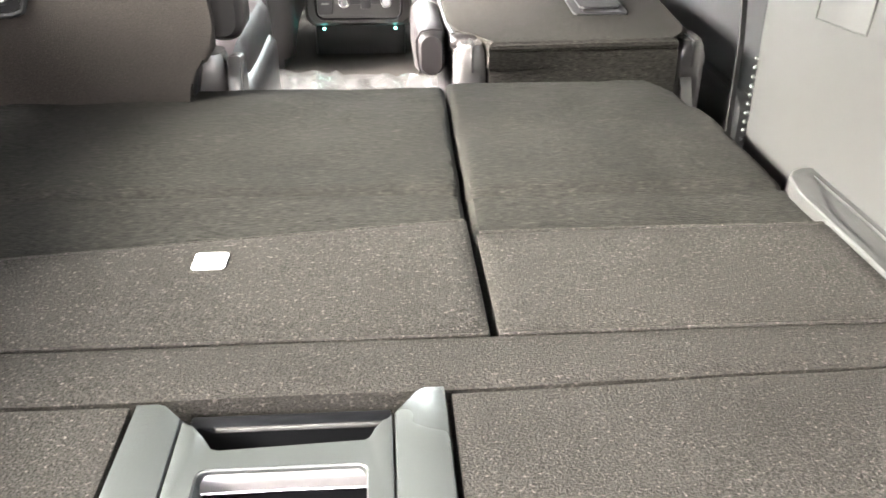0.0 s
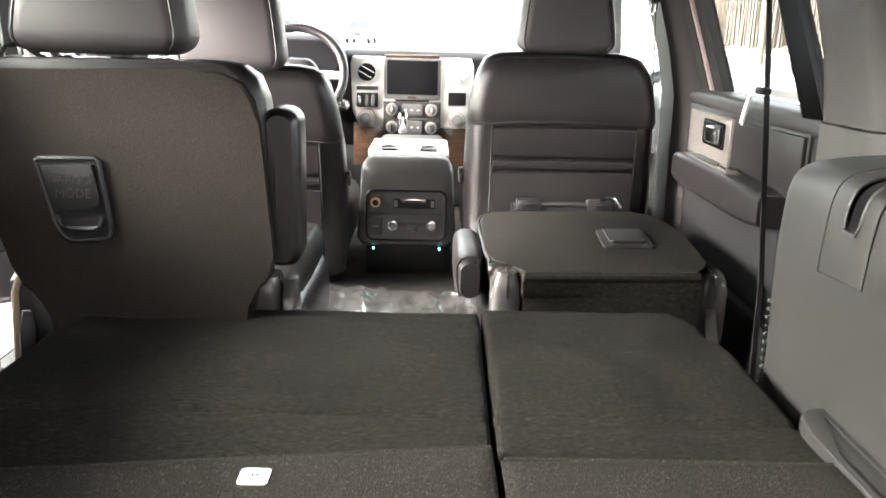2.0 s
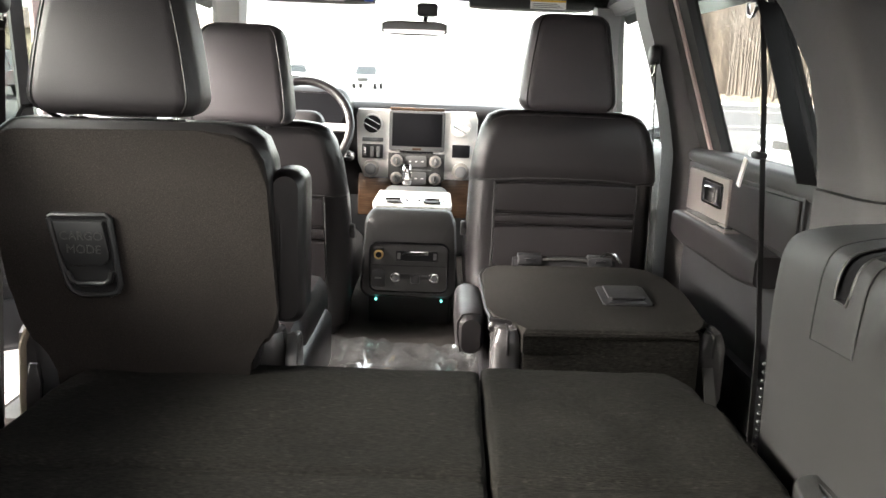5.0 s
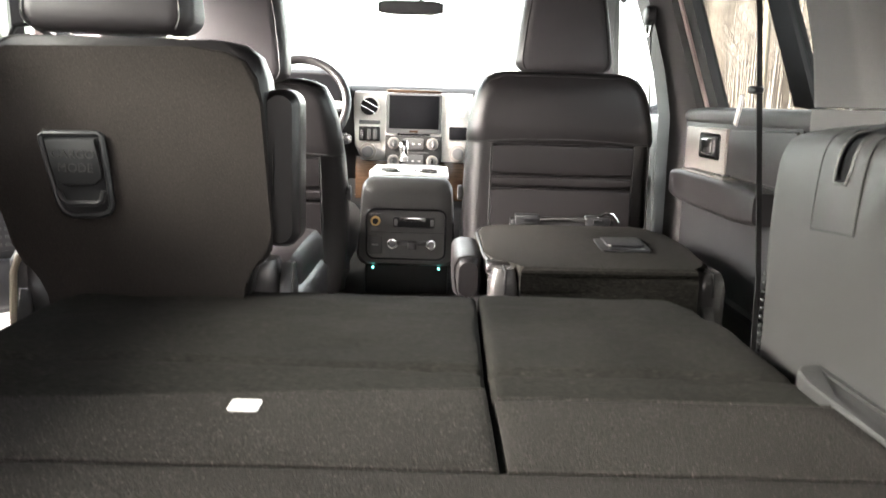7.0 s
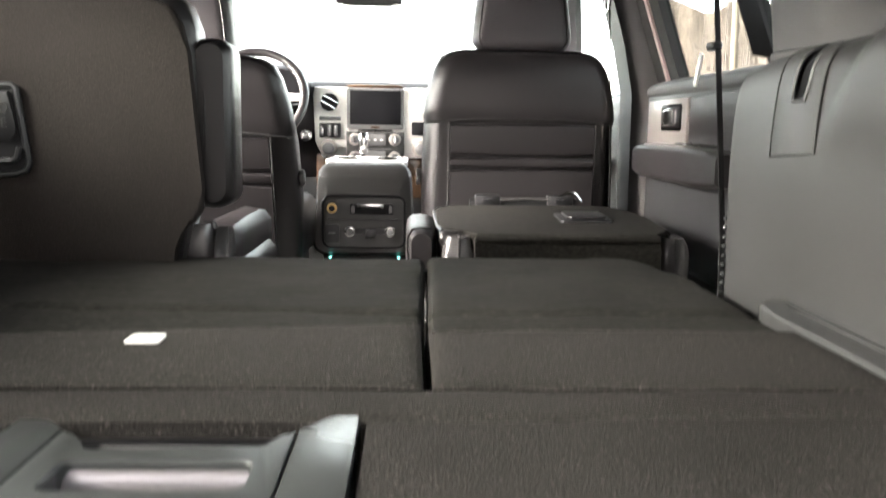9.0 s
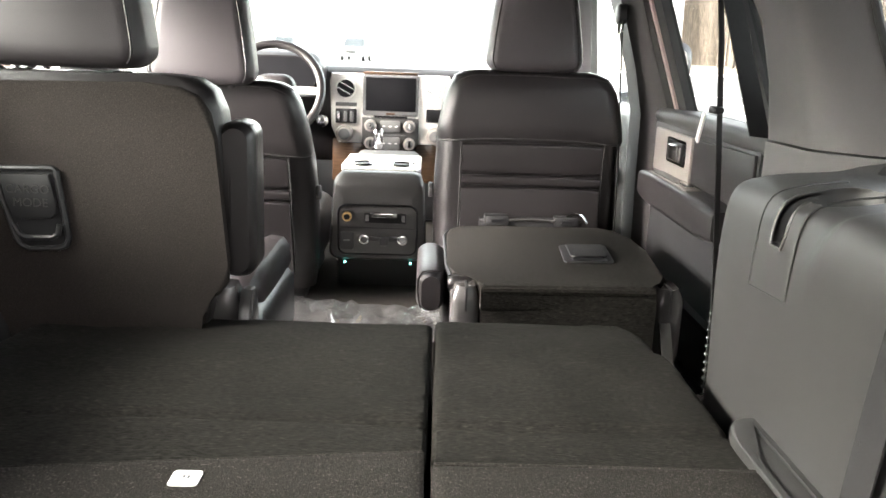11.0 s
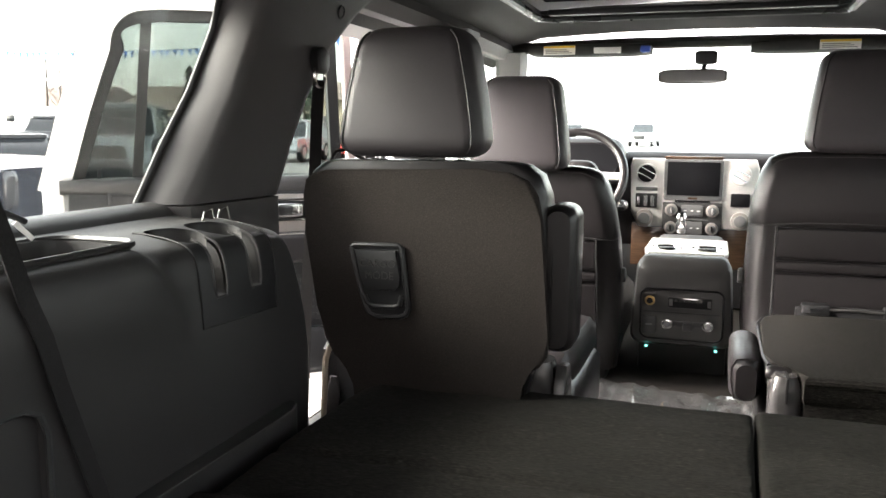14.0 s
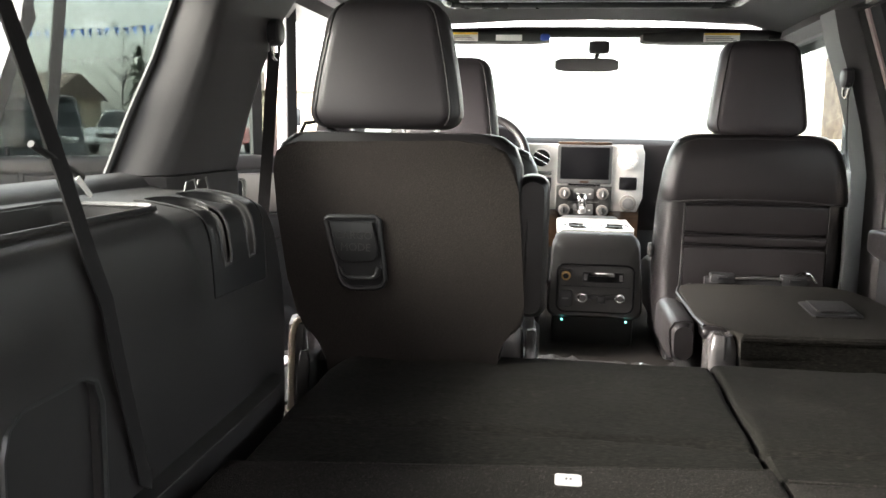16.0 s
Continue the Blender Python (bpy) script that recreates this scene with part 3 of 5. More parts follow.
structure("trim_scuff_right", prismed(ledge_strip(1, 0.0, 1.320), "z", 0.798, 0.8038, 0.0008), TRIM, "sunk strip along the trim ledge", "trim")

# dark joints round the moulded inserts
for s, nm, y0, y1, off in ((-1, "left", 1.243, 1.449, 0.004), (1, "right", 1.262, 1.374, 0.0)):
    prof = [(x, z + 0.0012) for x, z in reversed(SHOULDER)]
    pts = [(s * (x - 0.0015) + off, y0, z) for x, z in prof]
    pts += [(s * (x - 0.0015) + off, y1, z - (0.008 if z < 0.985 else 0)) for x, z in reversed(prof)]
    structure("trim_insert_joint_" + nm, tubed(pts, 0.0014, 5), RUBBER, "fine dark joint round the cup insert", "trim")
# raised rims of the slots in the inserts
for s, nm, y, w, zb, off, mt in ((-1, "left_rear", 1.292, 0.034, 1.020, 0.004, TRIM), (-1, "left_front", 1.388, 0.034, 1.018, 0.004, TRIM), (1, "right", 1.312, 0.038, 1.039, 0.0, TRIM)):
    side = [(x, z) for x, z in SHOULDER if zb + 0.004 < z and x < 0.632]
    pts = [(s * (x - 0.0022) + off, y + w / 2, z + 0.001) for x, z in reversed(side)]
    pts += [(s * 0.5905 + off, y + w / 2 - 0.004, zb), (s * 0.5905 + off, y - w / 2 + 0.004, zb)]
    pts += [(s * (x - 0.0022) + off, y - w / 2, z + 0.001) for x, z in side]
    structure("trim_slot_rim_" + nm, tubed(pts, 0.0024, 6), mt, "smooth raised rim of a cup slot", "trim")
# ridge of the trim between the shelf and the window
for s, nm in ((-1, "left"), (1, "right")):
    bm = loft(bmesh.new(), [[(s * x, y, z) for x, z in ((0.780, 1.105), (0.792, 1.124), (0.806, 1.133), (0.835, 1.137), (0.856, 1.134), (0.858, 1.10))] for y in (0.05, 0.5, 1.0, 1.3, 1.46)])
    structure("trim_window_ledge_" + nm, bm, TRIM, "charcoal ledge rising to the quarter window", "trim")


# ---- load floor: folded third row, hinge strip, lids, hatch ----
def soft_slab(x0, x1, y0, y1, z, thick, crown=0.004, edge=0.010, outline=None, nx=14, ny=10, rough=0.0015, seed=0, seam0=None, seam1=None, crease=None):
    """A carpeted panel with a gently uneven crown and rolled edges."""
    bm = bmesh.new()
    top = []
    for j in range(ny + 1):
        row = []
        for i in range(nx + 1):
            u, v = i / nx, j / ny
            # rows crowd towards the borders
            u = 0.5 - 0.5 * math.cos(math.pi * u) * (0.6 + 0.4 * abs(math.cos(math.pi * u)))
            v = 0.5 - 0.5 * math.cos(math.pi * v) * (0.6 + 0.4 * abs(math.cos(math.pi * v)))
            a, b = (x0, x1)
            if outline:
                a, b = outline(y0 + (y1 - y0) * v)
            x = a + (b - a) * u
            ya, yb = y0 + (seam0(x) if seam0 else 0), y1 + (seam1(x) if seam1 else 0)
            y = ya + (yb - ya) * v
            d = min(x - a, b - x, y - ya, yb - y)
            roll = max(0.0, 1 - max(0, d) / edge)
            zz = z + crown * math.sin(math.pi * u) * math.sin(math.pi * v) - edge * roll ** 2 + rough * noise.noise((x * 9 + seed, y * 9, 0.3)) * 2
            if crease:
                zz += 0.0014 * noise.noise((x * 34 + seed, y * 34, 1.3)) - (0.0085 + 0.003 * noise.noise((x * 7, seed, 0.5))) * math.exp(-((y - crease - 0.006 * noise.noise((x * 5 + seed, 0.2, 2.0))) / 0.0075) ** 2)
            row.append(bm.verts.new((x, y, zz)))
        top.append(row)
    for j in range(ny):
        for i in range(nx):
            bm.faces.new((top[j][i], top[j][i + 1], top[j + 1][i + 1], top[j + 1][i]))
    border = top[0] + [r[-1] for r in top[1:]] + top[-1][-2::-1] + [r[0] for r in top[-2:0:-1]]
    low = [bm.verts.new((v.co.x, v.co.y, z - thick)) for v in border]
    n = len(border)
    for i in range(n):
        bm.faces.new((border[i], border[(i + 1) % n], low[(i + 1) % n], low[i]))
    bm.faces.new(low[::-1])
    return bm


def left_edge(y):
    return (-0.522 + 0.05 * max(0, (y - 1.58) / 0.15) ** 1.5 if y > 1.58 else -0.522, 0.1625 + 0.010 * (y - 1.19) / 0.5)


def right_edge(y):
    far = 0.562 - 0.018 * max(0.0, (y - 1.54) / 0.2) if y < 1.60 else 0.545 - 0.10 * max(0, (y - 1.66) / 0.08) ** 2 * 0.3
    return (0.1685 + 0.008 * (y - 1.19) / 0.5, far)


SEAM = lambda x: 0.1325 * (x - 0.161) + 0.026
GROUP3 = "folded third-row seats"
t3l = thing("third_row_seat", (-0.18, 1.4, 0.66), "wide folded third-row seat with dark carpeted back", "seat", GROUP3)
part("seat_back", soft_slab(-0.52, 0.16, 1.188, 1.722, 0.787, 0.14, 0.006, 0.010, left_edge, 40, 76, 0.0025, 3, SEAM, None, 1.315), BACKCARPET, t3l, "fine-ribbed dark olive-black carpet back")
part("rear_flap", soft_slab(-0.525, 0.1605, 0.996, 1.190, 0.801, 0.05, 0.001, 0.0035, None, 20, 8, 0.001, 5, None, SEAM), CARPET, t3l, "speckled charcoal carpet flap")
part("seat_frame", boxed(-0.47, 0.12, 1.05, 1.66, 0.641, 0.66, 0.006), PLASTIC, t3l)
t3r = thing("third_row_seat", (0.36, 1.4, 0.66), "narrow folded third-row seat with dark carpeted back", "seat", GROUP3)
part("seat_back", soft_slab(0.17, 0.56, 1.185, 1.745, 0.787, 0.14, 0.006, 0.010, right_edge, 30, 76, 0.0025, 8, None, None, 1.305), BACKCARPET, t3r, "fine-ribbed dark olive-black carpet back")
part("rear_flap", soft_slab(0.1685, 0.553, 0.996, 1.187, 0.800, 0.05, 0.001, 0.0035, None, 14, 8, 0.001, 9), CARPET, t3r, "speckled charcoal carpet flap")
part("seat_frame", boxed(0.20, 0.52, 1.05, 1.66, 0.641, 0.66, 0.006), PLASTIC, t3r)
part("edge_binding", tubed([(x, 1.190 + SEAM(x), 0.7965) for x in (-0.52, -0.35, -0.2, -0.05, 0.08, 0.158)], 0.0028, 6), CARPET, t3l)
part("edge_binding", tubed([(-0.52, 0.9965, 0.7985), (-0.2, 0.9965, 0.7992), (0.158, 0.9965, 0.7985)], 0.0022, 6), CARPET, t3l)
part("edge_binding", tubed([(0.172, 1.187, 0.7965), (0.36, 1.187, 0.7975), (0.550, 1.187, 0.7965)], 0.0028, 6), CARPET, t3r)
part("edge_binding", tubed([(0.172, 0.9965, 0.7985), (0.36, 0.9965, 0.7992), (0.550, 0.9965, 0.7985)], 0.0022, 6), CARPET, t3r)
# the label on the wide flap
lab = thing("warning_label", (-0.097, 1.130, 0.803), "small white printed label on the carpet flap", "label")
part("sheet", prismed([(p - 0.0975, q + 1.130) for p, q in rounded(0.032, 0.033, 0.005, 3)], "z", 0.8025, 0.8036), LABEL, lab)
for i, (a, b) in enumerate(((-0.101, 0.003), (-0.096, 0.003))):
    part("print_bar", boxed(a, a + b, 1.129, 1.135, 0.8037, 0.8041), INK, lab, "dark print bars")
# hinge strip and floor lids
strip = structure("floor_hinge_strip", soft_slab(-0.53, 0.552, 0.925, 0.9955, 0.7995, 0.12, 0.0006, 0.003, None, 26, 5, 0.0008, 2, lambda x: 0.03 * max(0, x - 0.12)), CARPET, "charcoal carpet hinge strip between floor and folded seats", "floor")
lid_r = solo("storage_cover", soft_slab(0.1205, 0.552, 0.7005, 0.9165, 0.800, 0.03, 0.0, 0.0006, None, 16, 8, 0.0008, 4, None, lambda x: 0.03 * (x - 0.12)), CARPET, "speckled charcoal carpeted cover over the rear floor bin", "cover", "floor covers")
lid_l = solo("storage_cover", soft_slab(-0.53, -0.1205, 0.7005, 0.9145, 0.800, 0.03, 0.0, 0.0006, None, 16, 8, 0.0008, 4), CARPET, "speckled charcoal carpeted cover over the rear floor bin", "cover", "floor covers")
lid_m = solo("storage_cover", soft_slab(-0.1200, 0.1200, 0.7005, 0.788, 0.800, 0.03, 0.0, 0.0006, None, 10, 6, 0.0008, 4), CARPET, "speckled charcoal carpet behind the latch plate", "cover", "floor covers")
structure("floor_sill", soft_slab(-0.55, 0.552, -0.12, 0.700, 0.800, 0.03, 0.0008, 0.014, None, 26, 14, 0.0008, 12), CARPET, "speckled charcoal carpet at the tailgate sill", "floor")
hat = thing("floor_latch", (0.0, 0.86, 0.77), "grey plastic floor latch plate with a satin pull bar", "latch")
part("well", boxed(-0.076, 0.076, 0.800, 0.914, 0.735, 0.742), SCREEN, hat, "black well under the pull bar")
part("side_plate", prismed([(-0.117, 0.788), (-0.0785, 0.788), (-0.0785, 0.896), (-0.092, 0.911), (-0.098, 0.914), (-0.115, 0.914)], "z", 0.775, 0.804, 0.003), HATCH, hat)
part("side_plate", prismed([(0.116, 0.788), (0.0765, 0.788), (0.0765, 0.894), (0.093, 0.918), (0.099, 0.922), (0.116, 0.923)], "z", 0.775, 0.804, 0.003), HATCH, hat)
# one moulded surround: two arms, a front and a rear cross bar round an opening
arms = [(-0.0772, 0.789), (0.0752, 0.789), (0.0752, 0.893), (0.070, 0.884), (0.062, 0.877), (0.0585, 0.869), (0.057, 0.8625), (-0.047, 0.8575), (-0.053, 0.8600), (-0.0565, 0.866), (-0.060, 0.877), (-0.068, 0.886), (-0.0772, 0.894)]
sur = part("surround", prismed(arms, "z", 0.768, 0.8035, 0.0020, 2), HATCH, hat)
cut(sur, [prismed(rounded(0.116, 0.0415, 0.008, 4, 0.0, 0.8215), "z", 0.74, 0.82)])
part("opening_rim", tubed([(p, q + 0.8215, 0.8010) for p, q in rounded(0.119, 0.0445, 0.009, 4) + rounded(0.119, 0.0445, 0.009, 4)[:1]], 0.0026, 6), HATCH, hat)
# the bar: a rolled grip sloping down into the opening
rings = [[(x, y, z) for y, z in ((0.850, 0.790), (0.850, 0.7985), (0.8460, 0.8000), (0.8420, 0.7975), (0.8392, 0.792), (0.8375, 0.7855), (0.840, 0.784), (0.846, 0.788))] for x in (-0.0575, -0.03, 0.03, 0.0575)]
part("pull_bar", loft(bmesh.new(), rings), PULLBAR, hat, "bright satin pull bar")
part("bar_edge", tubed([(-0.056, 0.8374, 0.7852), (0.0, 0.8374, 0.7858), (0.056, 0.8374, 0.7852)], 0.0010, 6), CHROME, hat)
# thin black sheet that paints the shade below the grip
part("bar_shade", boxed(-0.0575, 0.0575, 0.8395, 0.8418, 0.760, 0.7845), SCREEN, hat, "black sheet standing in for shade under the bar")
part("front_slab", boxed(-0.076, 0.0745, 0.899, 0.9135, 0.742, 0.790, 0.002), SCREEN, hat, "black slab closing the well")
part("lip", boxed(-0.056, 0.072, 0.8965, 0.8995, 0.787, 0.7905, 0.001), STEEL, hat)
part("catch_post", boxed(-0.042, -0.034, 0.804, 0.812, 0.742, 0.778, 0.002), STEEL, hat)


# ---- second-row seats ----
GROUP2 = "second-row captain seats"


def headrest(parent, xc, w0, w1, z0, z1, y0, y1, lean=0.0, mat=None):
    """A tapering stuffed headrest with rounded ends and a seam cord round its back."""
    R = 0.036
    ends = [0.0, 0.0012, 0.004, 0.009, 0.016, 0.024, R]
    H = z1 - z0
    heights = ends + [R + (H - 2 * R) * i / 7 for i in range(1, 7)] + [H - e for e in reversed(ends)]

    def width_at(h):
        e = min(h, H - h)
        ins = R * (1 - math.sqrt(max(0.0, 1 - (1 - min(1, e / R)) ** 2)))
        k = h / H
        return w0 + (w1 - w0) * k ** 1.4 - 2 * ins, ins, k

    rings = []
    for h in heights:
        w, ins, k = width_at(h)
        d = (y1 - y0) - 1.5 * ins
        rings.append([(xc + p, (y0 + y1) / 2 + lean * k + q - 0.006 * (1 - (2 * p / w) ** 2) * (1 if q < 0 else 0) * math.sin(math.pi * k), z0 + h) for p, q in rounded(w, d, 0.034, 6)])
    head = part("headrest", loft(bmesh.new(), rings), mat or HEADSHEEN, parent, "", 60)
    for sx in (-1, 1):
        pts = []
        for h in heights[3:-3]:
            w, ins, k = width_at(h)
            pts.append((xc + sx * (w / 2 - 0.016), y0 + 0.75 * ins + lean * k + 0.0035, z0 + h))
        part("seam", tubed(pts, 0.0024, 6), LEATHER, head)
    return head


def posts(parent, xs, y, z0, z1, mat):
    for x in xs:
        p = part("headrest_post", tubed([(x, y, z0), (x, y, z1)], 0.007, 10), mat, parent, "bright metal headrest post")
        part("post_collar", disced((x, y, z0 - 0.002), "z", 0.015, 0.012, 16, 0.002), PLASTIC, p)


# upright seat on the driver's side
s2 = thing("second_row_seat", (-0.41, 1.85, 0.50), "upright black leather captain seat with a dark felt-covered back", "seat", GROUP2)
back_poly = [(-0.536, 0.66), (-0.538, 0.785), (-0.552, 0.815), (-0.585, 0.835), (-0.604, 0.870), (-0.618, 0.93), (-0.638, 1.06), (-0.646, 1.14), (-0.640, 1.170), (-0.622, 1.184), (-0.595, 1.189),
             (-0.30, 1.196), (-0.245, 1.190), (-0.215, 1.177), (-0.197, 1.150), (-0.190, 1.11), (-0.181, 1.0), (-0.173, 0.90), (-0.174, 0.868), (-0.188, 0.848), (-0.213, 0.836), (-0.224, 0.81), (-0.226, 0.66)]
part("back_panel", prismed(back_poly, "y", 1.658, 1.682, 0.007, 3), BACKFELT, s2, "dark brown-black felt back panel")
core = bmesh.new()
rings = []
for k, x0, x1, y1 in ((0.68, -0.52, -0.24, 1.76), (0.84, -0.585, -0.205, 1.79), (0.90, -0.622, -0.182, 1.80), (1.0, -0.640, -0.180, 1.80), (1.10, -0.652, -0.182, 1.79), (1.150, -0.652, -0.186, 1.78), (1.185, -0.640, -0.198, 1.770), (1.203, -0.615, -0.222, 1.755), (1.208, -0.59, -0.25, 1.74)):
    y0 = 1.672
    rings.append([((x0 + x1) / 2 + p, (y0 + y1) / 2 + q, k) for p, q in rounded(x1 - x0, y1 - y0, 0.03, 5)])
part("backrest", loft(core, rings), LEATHER, s2, "glossy black leather backrest rim")
headrest(s2, -0.440, 0.286, 0.205, 1.214, 1.447, 1.655, 1.775, 0.02)
posts(s2, (-0.505, -0.345), 1.70, 1.200, 1.23, CHROME)
part("wire_loop", tubed([(-0.60, 1.69, 1.205), (-0.595, 1.70, 1.222), (-0.575, 1.71, 1.226), (-0.55, 1.70, 1.214), (-0.53, 1.69, 1.206)], 0.004, 6), PLASTIC, s2)
rim = [(-0.543, 1.047), (-0.538, 1.052), (-0.450, 1.054), (-0.444, 1.050), (-0.441, 1.02), (-0.434, 0.965), (-0.431, 0.938), (-0.436, 0.927), (-0.449, 0.922), (-0.494, 0.920), (-0.508, 0.926), (-0.517, 0.940), (-0.530, 0.990)]
la = part("latch_bezel", tubed([(x, 1.655, z) for x, z in rim + [rim[0]]], 0.0055, 8), PLASTIC, s2, "black plastic release handle bezel")
part("latch_pan", prismed(rim, "y", 1.653, 1.659), DULLBLACK, la)
part("latch_flap", prismed([(-0.534, 1.044), (-0.452, 1.046), (-0.445, 0.996), (-0.444, 0.982), (-0.454, 0.972), (-0.507, 0.970), (-0.517, 0.980), (-0.525, 0.998)], "y", 1.6455, 1.6525, 0.003), DULLBLACK, la)
part("latch_grip", tubed([(-0.516, 1.650, 0.960), (-0.509, 1.649, 0.946), (-0.498, 1.648, 0.940), (-0.455, 1.648, 0.941), (-0.446, 1.649, 0.946), (-0.442, 1.650, 0.962)], 0.005, 8), PLASTIC, la)
tm = pose(-0.488, 1.6450, 1.020, 90, 0, 0)
writing("embossed_text", "CARGO", 0.020, PANELGREY, tm, la)
writing("embossed_text", "MODE", 0.020, PANELGREY, pose(-0.485, 1.6450, 0.998, 90, 0, 0), la)
part("armrest", padded(-0.197, -0.134, 1.690, 1.795, 0.868, 1.134, axis="y", r=0.026, puff=0.010), LEATHER, s2, "folded-up black leather armrest")
part("armrest_seam", tubed([(-0.176, 1.695, 0.89), (-0.174, 1.689, 1.0), (-0.174, 1.695, 1.115)], 0.002, 6), LEATHER, s2)
part("seat_cushion", padded(-0.63, -0.15, 1.80, 2.28, 0.60, 0.76, axis="z", r=0.07, puff=0.03), LEATHER, s2)
part("recliner_cover", padded(-0.240, -0.175, 1.725, 1.80, 0.66, 0.838, axis="z", r=0.018, puff=0.006), STEEL, s2, "grey recliner hinge cover")
section = [(-0.285, 0.62), (-0.215, 0.62), (-0.178, 0.70), (-0.164, 0.755), (-0.167, 0.795), (-0.183, 0.817), (-0.215, 0.822), (-0.255, 0.805), (-0.285, 0.77)]
rings = []
for y, k in ((1.88, 0.45), (1.895, 0.78), (1.93, 0.95), (2.02, 1.0), (2.20, 1.0), (2.29, 0.9), (2.32, 0.7), (2.33, 0.4)):
    rings.append([(-0.225 + (x + 0.225) * k, y, 0.71 + (z - 0.71) * k) for x, z in section])
part("cushion_bolster", loft(bmesh.new(), rings), LEATHER, s2, "glossy black leather cushion bolster")
part("recliner_shell", prismed([(1.70, 0.66), (1.715, 0.80), (1.74, 0.835), (1.78, 0.83), (1.80, 0.78), (1.79, 0.66)], "x", -0.172, -0.150, 0.006), STEEL, s2, "grey hinge plate below the armrest")
rc = part("recliner_cover", prismed([(1.70, 0.60), (1.715, 0.83), (1.74, 0.845), (1.80, 0.82), (1.88, 0.70), (1.88, 0.60)], "x", -0.640, -0.604, 0.010), STEEL, s2, "grey outer recliner bracket")
part("cover_rim", tubed([(-0.628, 1.699, 0.62), (-0.628, 1.702, 0.72), (-0.627, 1.709, 0.81), (-0.620, 1.715, 0.836), (-0.608, 1.722, 0.842)], 0.0065, 8), SIDING, rc, "pale rim of the bracket")
part("belt_tongue", prismed([(-0.612, 0.66), (-0.590, 0.66), (-0.582, 0.755), (-0.585, 0.79), (-0.600, 0.79), (-0.606, 0.755)], "y", 1.672, 1.684, 0.003), STEEL, s2)
part("base_frame", boxed(-0.60, -0.18, 1.78, 2.22, 0.50, 0.60, 0.02), PLASTIC, s2)

# folded seat on the passenger's side
s2r = thing("second_row_seat", (0.44, 2.2, 0.50), "folded-flat captain seat with a carpeted back", "seat", GROUP2)
deck = [(0.272, 1.928), (0.636, 1.950), (0.645, 2.000), (0.680, 2.030), (0.697, 2.28), (0.698, 2.42), (0.672, 2.515), (0.63, 2.550), (0.26, 2.525), (0.222, 2.480), (0.206, 2.40), (0.206, 2.10), (0.213, 2.020), (0.255, 2.006), (0.268, 1.985)]
part("back_panel", prismed(deck, "z", 0.745, 0.800, 0.010, 3), BACKCARPET, s2r, "dark olive-black carpeted back panel")
part("edge_cord", tubed([(x, y, 0.794) for x, y in deck[8:13]], 0.005, 6), LEATHERGREY, s2r)
part("rear_face", padded(0.275, 0.636, 1.938, 2.01, 0.62, 0.784, axis="x", r=0.012, puff=0.004), BACKCARPET, s2r, "dark felt rear edge under the panel")
part("rear_lip", tubed([(0.274, 1.930, 0.790), (0.45, 1.936, 0.792), (0.634, 1.951, 0.790)], 0.0075, 8), BACKCARPET, s2r)
hb = part("handle_bezel", prismed([(0.474, 2.150), (0.480, 2.138), (0.584, 2.142), (0.592, 2.155), (0.603, 2.308), (0.596, 2.318), (0.492, 2.306), (0.484, 2.296)], "z", 0.7985, 0.8045, 0.003), DULLBLACK, s2r, "dark grey release handle bezel")
part("handle_flap", prismed([(0.494, 2.180), (0.502, 2.172), (0.572, 2.176), (0.580, 2.184), (0.590, 2.298), (0.500, 2.290)], "z", 0.8048, 0.8105, 0.002, 2), DULLBLACK, hb)
part("handle_recess", boxed(0.496, 0.576, 2.146, 2.170, 0.8047, 0.8055), SCREEN, hb)
part("armrest", padded(0.139, 0.2035, 2.03, 2.345, 0.700, 0.800, axis="y", r=0.022, puff=0.012), LEATHERGREY, s2r, "charcoal leather armrest beside the folded back")
part("armrest_seam", tubed([(0.150, 2.040, 0.712), (0.1425, 2.045, 0.75), (0.1425, 2.05, 0.775), (0.152, 2.045, 0.794), (0.170, 2.042, 0.7985), (0.192, 2.045, 0.796)], 0.0022, 6), LEATHER, s2r)
for x0, x1, y0 in ((0.213, 0.273, 1.945), (0.642, 0.704, 1.965)):
    rc = part("recliner_cover", padded(x0, x1, y0, y0 + 0.10, 0.62, 0.790, axis="z", r=0.016, puff=0.010), STEEL, s2r, "worn grey recliner hinge cover")
    part("cover_split", boxed((x0 + x1) / 2 - 0.002, (x0 + x1) / 2 + 0.003, y0 - 0.0015, y0 + 0.06, 0.74, 0.7905, 0.0008), RUBBER, rc)
part("hinge_shroud", padded(0.207, 0.272, 2.0, 2.07, 0.765, 0.797, axis="x", r=0.014, puff=0.006), LEATHER, s2r)
part("release_strap", tubed([(0.664, 1.965, 0.72), (0.668, 1.94, 0.66), (0.676, 1.93, 0.60)], 0.003, flat=((1, 0, 0), 0.022)), PANELGREY, s2r, "grey woven release strap")
br = part("headrest_bracket", padded(0.305, 0.590, 2.562, 2.590, 0.765, 0.816, axis="x", r=0.010, puff=0.004), DULLBLACK, s2r, "black plastic bracket behind the panel")
for x in (0.352, 0.545):
    cl_ = part("bracket_clip", boxed(x - 0.034, x + 0.034, 2.552, 2.588, 0.796, 0.824, 0.005), DULLBLACK, br)
    part("clip_slot", boxed(x - 0.014, x + 0.014, 2.549, 2.553, 0.806, 0.814), SCREEN, cl_)
part("bracket_bar", tubed([(0.385, 2.556, 0.812), (0.45, 2.556, 0.815), (0.512, 2.556, 0.812)], 0.004, 8), PANELGREY, br)
